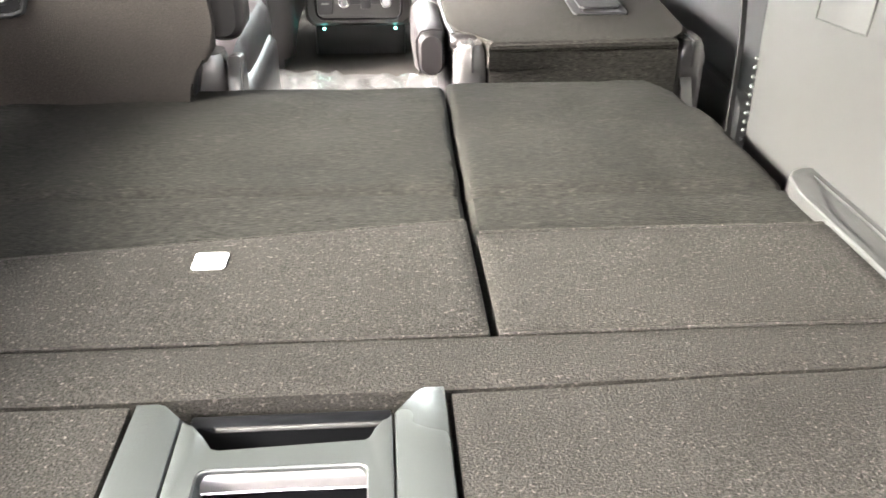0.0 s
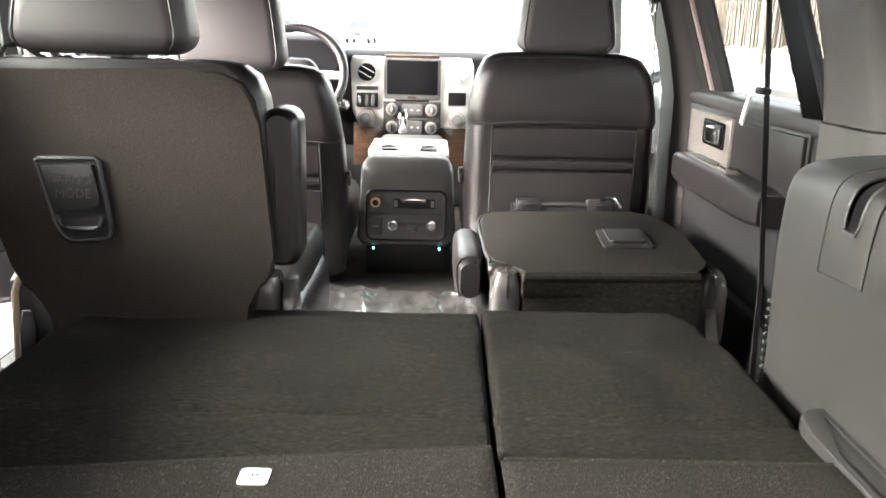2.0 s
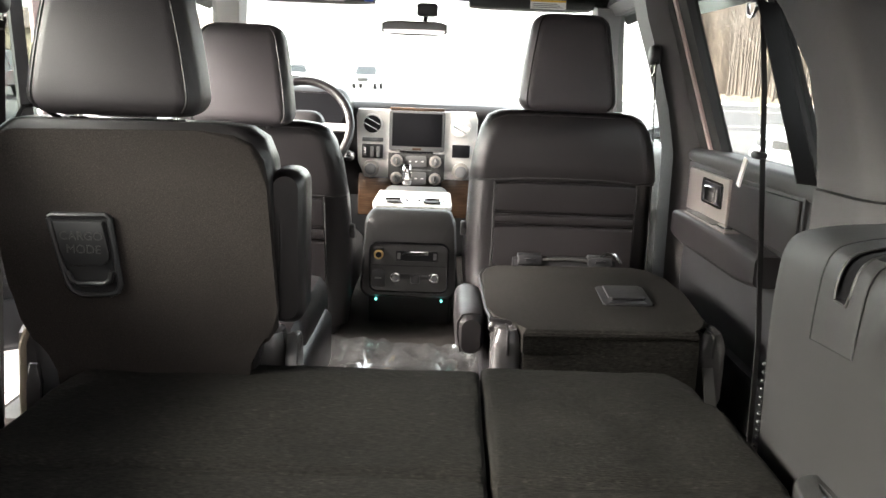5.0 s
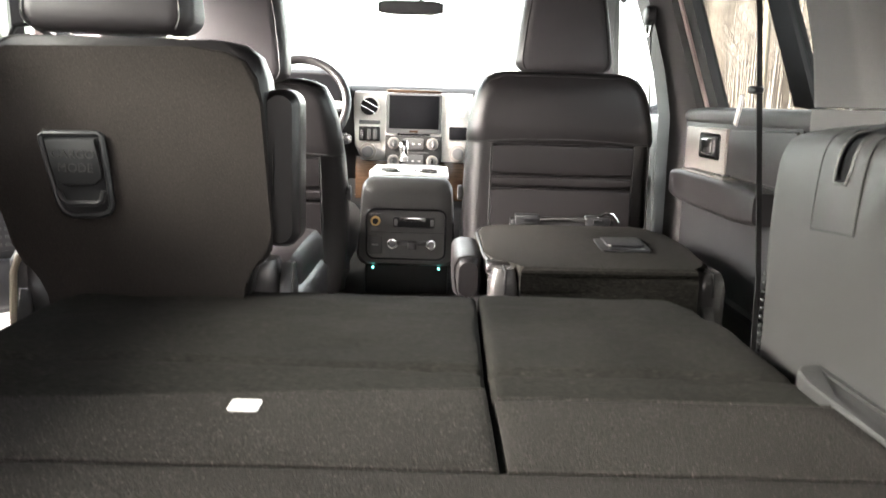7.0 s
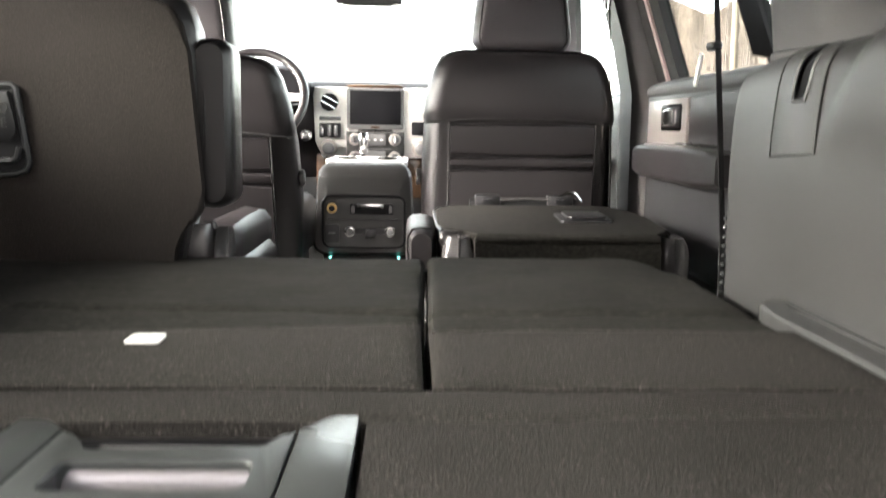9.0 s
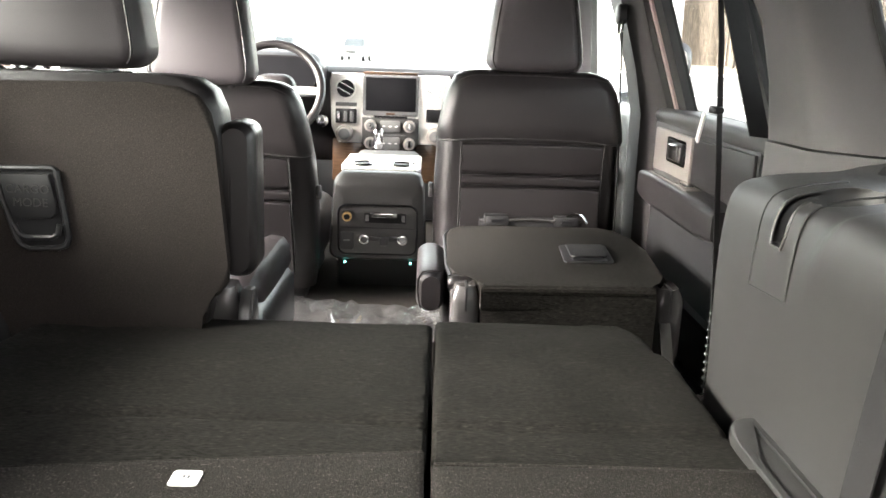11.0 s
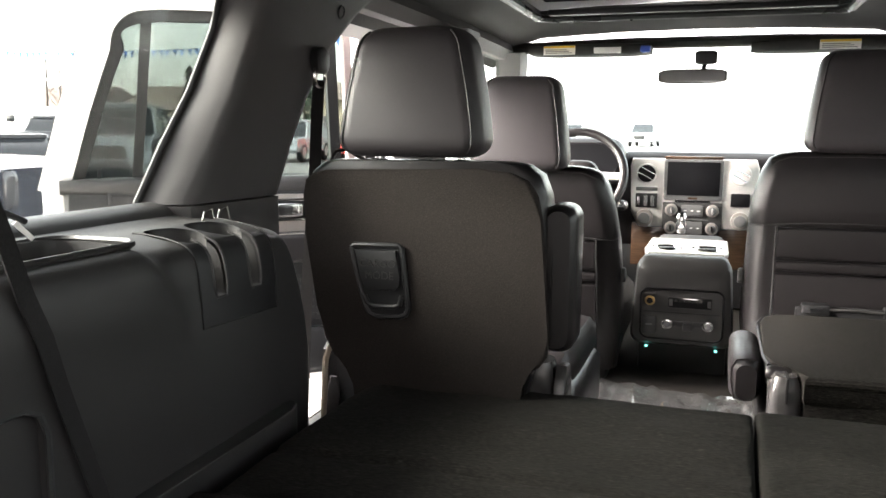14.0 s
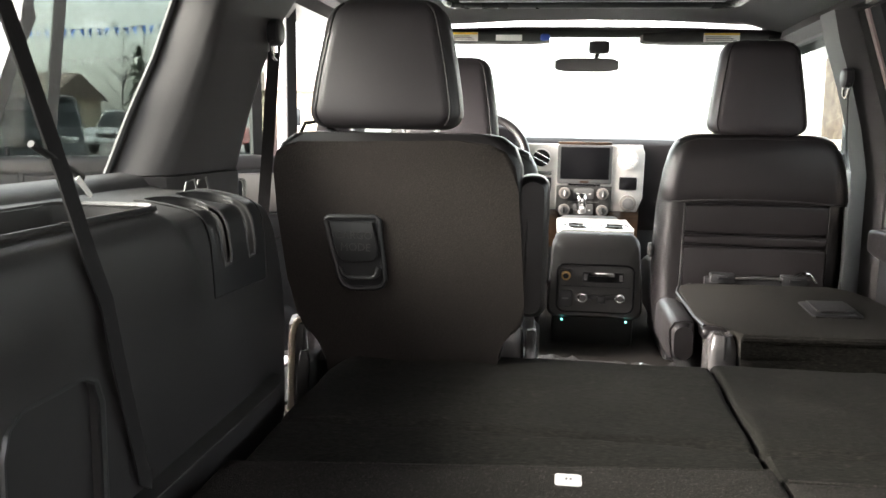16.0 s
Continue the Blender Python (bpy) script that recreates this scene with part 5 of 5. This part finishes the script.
structure("trim_pouch_edge_left", tubed([(-0.589, 0.79, 0.80), (-0.589, 0.79, 0.93), (-0.589, 0.80, 0.955), (-0.589, 0.82, 0.966), (-0.589, 0.92, 0.966), (-0.589, 0.942, 0.955), (-0.589, 0.952, 0.93), (-0.589, 0.952, 0.80)], 0.004, 6), HATCH, "grey rim of the access panel in the trim", "trim")
teeth = bmesh.new()
for i in range(14):
    z = 0.70 + i * 0.0135
    box(teeth, 0.600, 0.607, 1.537, 1.5425, z, z + 0.006, 0.002, 1)
structure("trim_toothed_edge", teeth, HATCH, "toothed pale edge of the side trim", "trim")

# clear film on the footwell floor
bm = bmesh.new()
g = [[bm.verts.new((-0.24 + 0.5 * i / 24, 2.38 + 0.30 * j / 10 - 0.06 * i / 24, 0.522 + 0.03 * abs(noise.noise((i * 0.8, j * 0.35, 1.7))) + 0.02 * abs(noise.noise((i * 0.3, j * 0.9, 4.0))))) for i in range(25)] for j in range(11)]
for j in range(10):
    for i in range(24):
        bm.faces.new((g[j][i], g[j][i + 1], g[j + 1][i + 1], g[j + 1][i]))
solo("protective_film", bm, FILM, "crumpled clear plastic film on the carpeted footwell", "plastic film", angle=180)


# ---- rear doors: one closed, one open ----
def rear_door(s, label, name, grille):
    """Built closed, round its hinge; s: +1 on the passenger's side."""
    hx, hy = s * 0.93, 2.715
    d = thing(name, (0, 0, 0), label, "door", "", "structure")
    X = lambda x: s * x
    def bx(x0, x1, *r, **k):
        return boxed(min(X(x0), X(x1)), max(X(x0), X(x1)), *r, **k)
    part("outer_skin", prismed([(1.80, 0.49), (2.71, 0.49), (2.715, 1.10), (1.745, 1.115), (1.745, 0.85)], "x", X(0.93), X(0.98), 0.010), PAINT, d, "white painted door skin")
    part("door_edge", prismed([(1.80, 0.50), (2.70, 0.50), (2.705, 1.09), (1.75, 1.10), (1.75, 0.85)], "x", X(0.852), X(0.928), 0.006), PAINT, d, "white painted door edge")
    # black plastic on panel and pocket paints in the shade below the armrest
    part("inner_panel", prismed([(1.84, 0.53), (2.68, 0.53), (2.685, 1.085), (1.80, 1.10), (1.80, 0.86)], "x", X(0.805), X(0.85), 0.012), PLASTIC, d, "door trim panel blackened for the shade below the armrest")
    part("sill_cap", padded(min(X(0.795), X(0.90)), max(X(0.795), X(0.90)), 1.79, 2.695, 1.080, 1.128, axis="y", r=0.018, puff=0.006), DOORTRIM, d)
    part("insert_frame", prismed([(1.905, 0.955), (2.662, 0.955), (2.665, 1.088), (1.905, 1.096)], "x", X(0.798), X(0.808), 0.004), PLASTIC, d)
    part("upper_insert", prismed([(1.915, 0.968), (2.292, 0.968), (2.292, 1.076), (1.915, 1.084)], "x", X(0.790), X(0.800), 0.006), LEATHERGREY, d, "padded charcoal insert")
    bz = part("handle_bezel", prismed([(2.300, 0.966), (2.618, 0.962), (2.615, 1.076), (2.300, 1.078)], "x", X(0.786), X(0.800), 0.006), BEZEL, d, "satin silver handle bezel")
    part("handle_cup", prismed([(p + 2.405, q + 1.032) for p, q in rounded(0.165, 0.064, 0.012, 4)], "x", X(0.7835), X(0.7855)), CHROME, bz, "chrome handle surround")
    part("cup_shadow", prismed([(p + 2.405, q + 1.032) for p, q in rounded(0.142, 0.050, 0.010, 4)], "x", X(0.7815), X(0.7832)), SCREEN, bz)
    part("door_lever", padded(min(X(0.765), X(0.780)), max(X(0.765), X(0.780)), 2.345, 2.425, 1.012, 1.052, axis="y", r=0.005, puff=0.003), CHROME, bz, "chrome door lever")
    ar = part("armrest", padded(min(X(0.738), X(0.815)), max(X(0.738), X(0.815)), 1.985, 2.61, 0.882, 0.964, axis="y", r=0.014, puff=0.008), LEATHERGREY, d, "padded charcoal armrest")
    sp = part("switch_plate", bx(0.752, 0.790, 2.20, 2.52, 0.960, 0.9665, bevel=0.001), BEZEL, ar, "silver-edged switch plate")
    part("switch_face", bx(0.757, 0.785, 2.30, 2.51, 0.9667, 0.9685), PANELGREY, sp)
    part("window_switch", bx(0.760, 0.780, 2.225, 2.29, 0.9667, 0.9740, bevel=0.002), CHROME, sp, "bright window switch")
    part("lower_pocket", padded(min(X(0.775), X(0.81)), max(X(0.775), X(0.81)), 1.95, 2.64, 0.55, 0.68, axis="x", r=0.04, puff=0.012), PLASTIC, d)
    if grille:
        gr = part("speaker_grille", prismed([(2.36, 0.70), (2.60, 0.70), (2.60, 0.84), (2.36, 0.84)], "x", X(0.802), X(0.8055), 0.001), PLASTIC, d, "dark pierced speaker grille")
        for i in range(9):
            for j in range(6):
                part("grille_rib", bx(0.7995, 0.8018, 2.372 + i * 0.025, 2.388 + i * 0.025, 0.712 + j * 0.021, 0.720 + j * 0.021), TRIM, gr)
    # window frame: a painted sash between dark seals, leaning inwards with the glass
    def up(y, z, x=0.86):
        k = (z - 1.11) / 0.45
        return (X(x - (0.158 if s > 0 else 0.105) * k), y, z)
    def bar(nm, a, b, w, th, mat, x=0.86, lb=""):
        pts = [up(a[0] + (b[0] - a[0]) * i / 6, a[1] + (b[1] - a[1]) * i / 6, x) for i in range(7)]
        return part(nm, tubed(pts, th, flat=((0, 1, 0), w)), mat, d, lb)
    bar("front_sash", (2.60, 1.10), (2.59 if s > 0 else 2.55, 1.555), 0.020, 0.016, PALESASH, 0.852, "pale painted window sash")
    bar("front_seal", (2.552, 1.10), (2.542 if s > 0 else 2.502, 1.555), 0.072 if s > 0 else 0.03, 0.014, RUBBER, 0.856)
    bar("front_trim", (2.658, 1.10), (2.648 if s > 0 else 2.608, 1.555), 0.096 if s > 0 else 0.03, 0.018, RUBBER, 0.852)
    f_ = 0.0 if s > 0 else 0.065
    edge = [(1.775, 1.09), (1.783 + 0.355 * f_, 1.20), (1.792 + 0.71 * f_, 1.31), (1.803 + f_, 1.40)] + [(1.930 + 1.3 * f_ - 0.120 * math.cos(radians(a)), 1.475 + 0.125 * math.sin(radians(a))) for a in range(0, 91, 10)] + [(2.05, 1.605), (2.20, 1.608), (2.40, 1.607), (2.60, 1.600)]
    part("rear_sash", tubed([up(y, z, 0.872) for y, z in edge], 0.018, flat=((0, 0.75, -0.66), 0.075)), PAINT, d, "white painted window frame")
    part("rear_seal", tubed([up(y + 0.052 * max(0.0, min(1.0, (1.62 - z) / 0.14)), z - 0.050 * max(0.0, min(1.0, (z - 1.46) / 0.13)), 0.868) for y, z in edge], 0.012, flat=((0, 0.75, -0.66), 0.034)), RUBBER, d)
    bar("division_bar", (1.985, 1.115), (2.02, 1.56), 0.026, 0.012, RUBBER, 0.866)
    part("lock_knob", tubed([(X(0.845), 1.89, 1.12), (X(0.845), 1.89, 1.150)], 0.006, 8), PLASTIC, d)
    gl = part("pane", loft(bmesh.new(), [[up(1.80, 1.11, 0.868), up(2.58, 1.11, 0.866), up(2.58, 1.11, 0.862), up(1.80, 1.11, 0.864)], [up(1.84, 1.45, 0.868), up(2.55, 1.45, 0.866), up(2.55, 1.45, 0.862), up(1.84, 1.45, 0.864)], [up(1.90, 1.57, 0.868), up(2.54, 1.57, 0.866), up(2.54, 1.57, 0.862), up(1.90, 1.57, 0.864)]]), TINT if s > 0 else DOORTINT, d, "tinted side window")
    return d, Vector((hx, hy, 0))


door_r, _ = rear_door(1, "closed rear passenger door with charcoal trim and silver handle bezel", "door_right", False)
door_l, hinge = rear_door(-1, "rear door standing wide open with sunlit trim", "door_left", True)
door_l.matrix_basis = Matrix.Translation(hinge) @ Matrix.Rotation(radians(-48), 4, "Z") @ Matrix.Translation(-hinge)
# door mirror seen through the front window
dm = thing("door_mirror", (1.02, 3.55, 1.05), "black-backed door mirror with bluish glass", "mirror")
part("shell", padded(0.97, 1.15, 3.52, 3.62, 1.06, 1.32, axis="y", r=0.05, puff=0.03), CARDARK, dm)
part("mirror_glass", prismed([(p + 1.06, q + 1.19) for p, q in rounded(0.14, 0.21, 0.04, 5)], "y", 3.512, 3.519), MIRROR, dm, "mirror glass")
part("arm", tubed([(0.90, 3.60, 1.10), (1.0, 3.58, 1.13)], 0.025, 8), CARDARK, dm)


# ---- outside: lot, road, woods, parked vehicles ----
bm = bmesh.new()
bm.faces.new([bm.verts.new(p) for p in ((-900, -900, 0), (900, -900, 0), (900, 900, 0), (-900, 900, 0))])
structure("ground", bm, ASPHALT, "grey asphalt parking lot reaching to the horizon", "ground")
bm = boxed(5, 120, 26, 60, -0.1, 0.012)
structure("road", bm, ROADMAT, "grey asphalt road with white lines", "road")
bm = bmesh.new()
for y in (28, 45):
    box(bm, 5, 120, y, y + 0.22, 0.0, 0.018)
structure("road_lines", bm, WHITELINE, "white painted road lines", "road line")
structure("verge", boxed(21, 240, 62, 400, -0.1, 0.20, 0.02), VERGE, "dry pale grass verge beyond the road", "verge")
structure("kerb", boxed(5, 120, 60.2, 61.6, -0.1, 0.15, 0.02), WHITELINE, "pale concrete kerb", "kerb")
rnd = random.Random(7)


def twig(bm, a, b, r0, r1, n=3):
    a, b = Vector(a), Vector(b)
    d = (b - a).normalized()
    s = d.orthogonal().normalized()
    t = d.cross(s)
    vs = [[bm.verts.new(p + s * r * math.cos(2 * math.pi * k / n) + t * r * math.sin(2 * math.pi * k / n)) for k in range(n)] for p, r in ((a, r0), (b, r1))]
    for k in range(n):
        bm.faces.new((vs[0][k], vs[0][(k + 1) % n], vs[1][(k + 1) % n], vs[1][k]))


def bare_tree(bm, x, y, h, z0=0.0, limbs=12):
    lean = Vector((rnd.uniform(-0.6, 0.6), rnd.uniform(-0.6, 0.6), h))
    base = Vector((x, y, z0))
    r = h * 0.012
    twig(bm, base, base + lean, r, r * 0.25, 5)
    for i in range(limbs):
        k = 0.3 + 0.68 * rnd.random()
        p = base + lean * k
        L = h * 0.28 * (1.15 - k) + 0.6
        a = rnd.uniform(0, 6.28)
        q = p + Vector((math.cos(a) * L, math.sin(a) * L, L * rnd.uniform(0.6, 1.4)))
        twig(bm, p, q, r * 0.4 * (1.2 - k), r * 0.08)
        for j in range(3):
            m_ = p.lerp(q, rnd.uniform(0.3, 0.9))
            twig(bm, m_, m_ + Vector((rnd.uniform(-1, 1), rnd.uniform(-1, 1), rnd.uniform(0.2, 1.2))) * L * 0.4, r * 0.12, r * 0.04)


woods = bmesh.new()
for i in range(420):
    y = rnd.uniform(66, 120)
    bare_tree(woods, rnd.uniform(0.34 * y, 130), y, rnd.uniform(9, 17), 0.2, 8)
solo("bare_woods", woods, BARK, "leafless brown winter woods beyond the road", "woods", kind="stuff")
brush = bmesh.new()
prev = None
for i in range(141):
    x = 36 + i
    hgt = 19 + 3.0 * noise.noise((x * 0.13, 2.0, 0)) + 1.8 * noise.noise((x * 0.6, 5.0, 0))
    lo, hi = brush.verts.new((x, 122 + 2 * noise.noise((x * 0.3, 0, 1)), 0.1)), brush.verts.new((x, 123, hgt))
    if prev:
        brush.faces.new((prev[0], lo, hi, prev[1]))
    prev = (lo, hi)
solo("distant_woods", brush, BRUSH, "brown mass of distant leafless woods", "woods", kind="stuff")
pole = thing("utility_pole", (15.9, 41.5, 0), "weathered wooden utility pole at the roadside", "pole")
part("shaft", tubed([(15.9, 61.9 - 20.4, 0), (15.75, 41.5, 9)], 0.16, 10), POLEWOOD, pole)
part("cross_arm", boxed(14.6, 16.9, 41.4, 41.55, 8.2, 8.35), POLEWOOD, pole)
for z in (5.2, 8.4):
    part("cable", tubed([(15.8, 41.5, z), (40, 48, z - 0.9), (75, 57, z)], 0.018, 5), RUBBER, pole)


def vehicle(at, turn, length, width, height, mat, label, cab=(0.28, 0.96), kind="car", tail=None):
    """A parked vehicle: body with a bonnet and cabin, glass, wheels, lamps."""
    v = thing(kind, (0, 0, 0), label, kind, "parked vehicles")
    L, W, H = length / 2, width / 2, height
    hb = H * 0.58
    rings = []
    for x in (-W, -W * 0.96, -W * 0.9, W * 0.9, W * 0.96, W):
        i = 0.06 if abs(x) == W else (0.02 if abs(x) > W * 0.92 else 0)
        rings.append([(x, -L + i, 0.35 + i), (x, -L + i, hb * 0.75), (x, -L + 0.15 + i, hb - i), (x, -L + length * cab[0], hb - i + 0.04), (x, L - length * (1 - cab[1]), hb - i + 0.04), (x, L - i, hb - 0.05 - i), (x, L - i, 0.35 + i)])
    part("body", loft(bmesh.new(), rings), mat, v)
    y0, y1 = -L + length * cab[0], -L + length * cab[1]
    rings = []
    for z, w, a, b in ((hb + 0.02, W * 0.93, 0, 0), (H * 0.78, W * 0.86, 0.30, 0.10), (H * 0.93, W * 0.78, 0.55, 0.2), (H * 0.935, W * 0.76, 0.6, 0.22)):
        rings.append([(-w, y0 + a, z), (w, y0 + a, z), (w, y1 - b, z), (-w, y1 - b, z)])
    part("cabin_glass", loft(bmesh.new(), rings), CARGLASS, v, "dark cabin glass")
    part("roof_panel", padded(-W * 0.78, W * 0.78, y0 + 0.55, y1 - 0.18, H * 0.92, H, axis="z", r=0.1, puff=0.06), mat, v)
    for k in (0.0, 0.45, 1.0):
        for sx in (-1, 1):
            ya, yb = (y0 + 0.02, y0 + 0.58) if k == 0 else ((y1, y1 - 0.2) if k == 1 else ((y0 + y1) / 2 + 0.2, (y0 + y1) / 2 + 0.2))
            part("roof_pillar", tubed([(sx * W * 0.935, ya, hb), (sx * W * 0.79, yb, H * 0.95)], 0.035, 6), mat, v)
    for sx in (-1, 1):
        for y in (-L + length * 0.19, L - length * 0.2):
            wh = part("wheel", disced((sx * W - (0.2 if sx > 0 else 0.0), y, 0.36), "x", 0.36, 0.2, 24, 0.03), RUBBER, v, "black tyre")
            part("rim", disced((sx * W + (0.004 if sx > 0 else -0.012), y, 0.36), "x", 0.22, 0.008, 18), SILVER, wh)
        part("headlight", padded(sx * W * 0.72 - 0.15, sx * W * 0.72 + 0.15, -L - 0.012, -L + 0.1, hb * 0.68, hb * 0.84, axis="x", r=0.03, puff=0.02), CHROME, v, "clear headlight")
        part("tail_light", padded(sx * W * 0.86 - 0.08, sx * W * 0.86 + 0.08, L - 0.1, L + 0.012, hb * 0.65, hb * 0.95, axis="z", r=0.03, puff=0.02), tail or CARRED, v, "dark tail light" if tail else "red tail light")
    part("grille", boxed(-W * 0.45, W * 0.45, -L - 0.015, -L + 0.05, hb * 0.52, hb * 0.80, 0.02), RUBBER, v, "dark grille")
    part("bumper", padded(-W, W, -L - 0.06, -L + 0.15, 0.36, 0.58, axis="x", r=0.08, puff=0.05), mat, v)
    v.matrix_basis = pose(*at, 0, 0, turn)
    return v


vehicle((-27.5, 33.5, 0), 28, 4.9, 1.95, 1.85, CARDARK, "dark parked sport utility vehicle facing the lot", kind="car")
vehicle((-31.5, 34.0, 0), 20, 4.9, 1.95, 1.8, CARDARK, "dark parked sport utility vehicle beside another", kind="car")
vehicle((-24.5, 33.0, 0), 28, 4.9, 1.95, 1.8, CARSILVER, "silver parked sport utility vehicle", kind="car")
vehicle((-41, 37.0, 0), 60, 4.8, 1.9, 1.6, CARDARK, "black parked car in the lot", kind="car")
vehicle((-52, 42.0, 0), 70, 4.8, 1.9, 1.6, CARRED, "red parked car in the lot", kind="car")
vehicle((-34, 40.0, 0), 30, 4.8, 1.9, 1.7, CARWHITE, "white parked car in the lot", kind="car")
vehicle((-16, 30.0, 0), 10, 4.8, 1.9, 1.6, CARSILVER, "silver parked car in the lot", kind="car")
vehicle((-13, 31.0, 0), 8, 4.8, 1.9, 1.7, CARRED, "red parked car in the lot", kind="car")
vehicle((-12.5, 76.0, 0), 5, 5.2, 2.0, 1.9, CARWHITE, "white parked sport utility vehicle ahead", kind="car")
vehicle((-6.0, 73.0, 0), -5, 5.2, 2.0, 1.95, CARSILVER, "silver parked sport utility vehicle ahead", kind="car")
vehicle((-7.6, 5.3, 0), -80, 5.6, 2.0, 1.75, CARBLUE, "dark blue parked pickup beside the open door", (0.12, 0.5), "pickup", CARDARK)
vehicle((6.6, 10.6, 0), -80, 4.7, 1.85, 1.45, CARSILVER, "silver parked car beside the road", kind="car")
vehicle((-14.0, 17.6, 0), 30, 4.9, 1.95, 1.85, CARSILVER, "grey parked sport utility vehicle behind the open door", kind="car")
vehicle((-12.2, 18.6, 0), 30, 4.9, 1.95, 1.75, CARDARK, "dark parked sport utility vehicle behind the open door", kind="car")
vehicle((-11.5, 11.2, 0), 75, 5.0, 1.9, 1.15, CARDARK, "low black parked car in the lot", kind="car")
# out-of-view wall, added to cut the sky light entering from the rear
structure("rear_light_block", boxed(-16, 16, -9.4, -9.0, 0, 5.0), STUCCO, "unseen grey wall added behind the vehicle to hold back sky light", "wall")
# low white camper and houses behind the lot
cp = thing("camper_trailer", (-58, 61, 0), "white camper trailer with small dark windows", "trailer")
part("body", padded(-62, -54, 60, 62.4, 0.5, 3.0, axis="y", r=0.3, puff=0.1), CARWHITE, cp)
for x in (-61, -58.4, -56):
    part("window", boxed(x, x + 0.9, 59.93, 59.99, 1.7, 2.3, 0.02), CARGLASS, cp)
for x in (-60, -57):
    part("wheel", disced((x, 60.0, 0.36), "y", 0.36, 0.2, 18, 0.03), RUBBER, cp)


def house(x0, x1, y0, y1, wall_h, roof_h, mat, label):
    h = thing("house", ((x0 + x1) / 2, (y0 + y1) / 2, 0), label, "house", "houses behind the lot")
    part("wall", boxed(x0, x1, y0, y1, 0, wall_h), mat, h)
    part("roof", prismed([(y0 - 0.5, wall_h), (y1 + 0.5, wall_h), ((y0 + y1) / 2, wall_h + roof_h)], "x", x0 - 0.5, x1 + 0.5), ROOFING, h, "brown shingled roof")
    n = int((x1 - x0) / 3.2)
    for i in range(n):
        x = x0 + 1.2 + i * 3.2
        w_ = part("window", boxed(x, x + 1.1, y0 - 0.06, y0 - 0.005, 1.0, 2.2, 0.02), CARGLASS, h)
        part("window_frame", boxed(x - 0.1, x + 1.2, y0 - 0.04, y0 - 0.002, 0.9, 1.0), LABEL, w_)
    part("door", boxed(x0 + 0.2, x0 + 1.0, y0 - 0.05, y0 - 0.004, 0, 2.05, 0.02), POLEWOOD, h)


house(-76, -62, 71, 81, 3.0, 2.6, ROOFING, "brown low house with a dark pitched roof")
house(-30, -16, 58, 68, 3.4, 1.6, SIDING, "beige single-storey building with a flat-pitched roof")
house(-50, -40, 62, 70, 2.8, 2.2, SIDING, "beige house with a brown roof")
for i, (x, y, h) in enumerate(((-63, 67, 11), (-66, 72, 9), (-60, 66, 8), (-34, 66, 8), (-37, 68, 9))):
    bt = bmesh.new()
    bare_tree(bt, x, y, h, 0, 26)
    solo("bare_tree", bt, BARK, "tall leafless tree behind the lot", "tree", "bare trees")
for x, y, h in ((-36, 52, 5.5), (-28, 54, 6.0)):
    tr = thing("conifer", (x, y, 0), "dark evergreen tree behind the lot", "tree", "evergreens")
    tb = bmesh.new()
    twig(tb, (x, y, 0), (x, y, h), 0.14, 0.02, 6)
    part("trunk", tb, BARK, tr)
    cb = bmesh.new()
    for i in range(420):
        k = rnd.random() ** 0.8
        rr = (1 - k) * h * 0.26 * rnd.uniform(0.5, 1.1) + 0.05
        a = rnd.uniform(0, 6.28)
        p = Vector((x + math.cos(a) * rr, y + math.sin(a) * rr, 0.5 + k * (h - 0.5)))
        d = Vector((math.cos(a), math.sin(a), -0.4)) * 0.35
        w_ = Vector((-math.sin(a), math.cos(a), 0)) * 0.14
        cb.faces.new([cb.verts.new(q) for q in (p - w_, p + d, p + w_, p - d * 0.6 + Vector((0, 0, 0.1)))])
    part("crown", cb, EVERGREEN, tr)
# pennant lines over the lot
pn = thing("pennant_line", (-22, 27, 0), "strings of blue and white pennants between poles over the lot", "pennants")
for x, y in ((-34, 27), (-9, 27)):
    part("post", tubed([(x, y, 0), (x, y, 6.2)], 0.06, 8), SILVER, pn)
for z, mt in ((4.6, FLAGBLUE), (3.6, FLAGWHITE)):
    pts = [(-34 + 25 * i / 20, 27, z - 0.5 * math.sin(math.pi * i / 20)) for i in range(21)]
    part("cord", tubed(pts, 0.012, 4), FLAGWHITE, pn)
    fb = bmesh.new()
    for i in range(80):
        k = (i + 0.5) / 80
        x, zz = -34 + 25 * k, z - 0.5 * math.sin(math.pi * k)
        fb.faces.new([fb.verts.new(q) for q in ((x - 0.10, 27, zz), (x + 0.10, 27, zz), (x + rnd.uniform(-0.05, 0.1), 27 + rnd.uniform(-0.1, 0.1), zz - 0.32))])
    part("flags", fb, mt, pn)
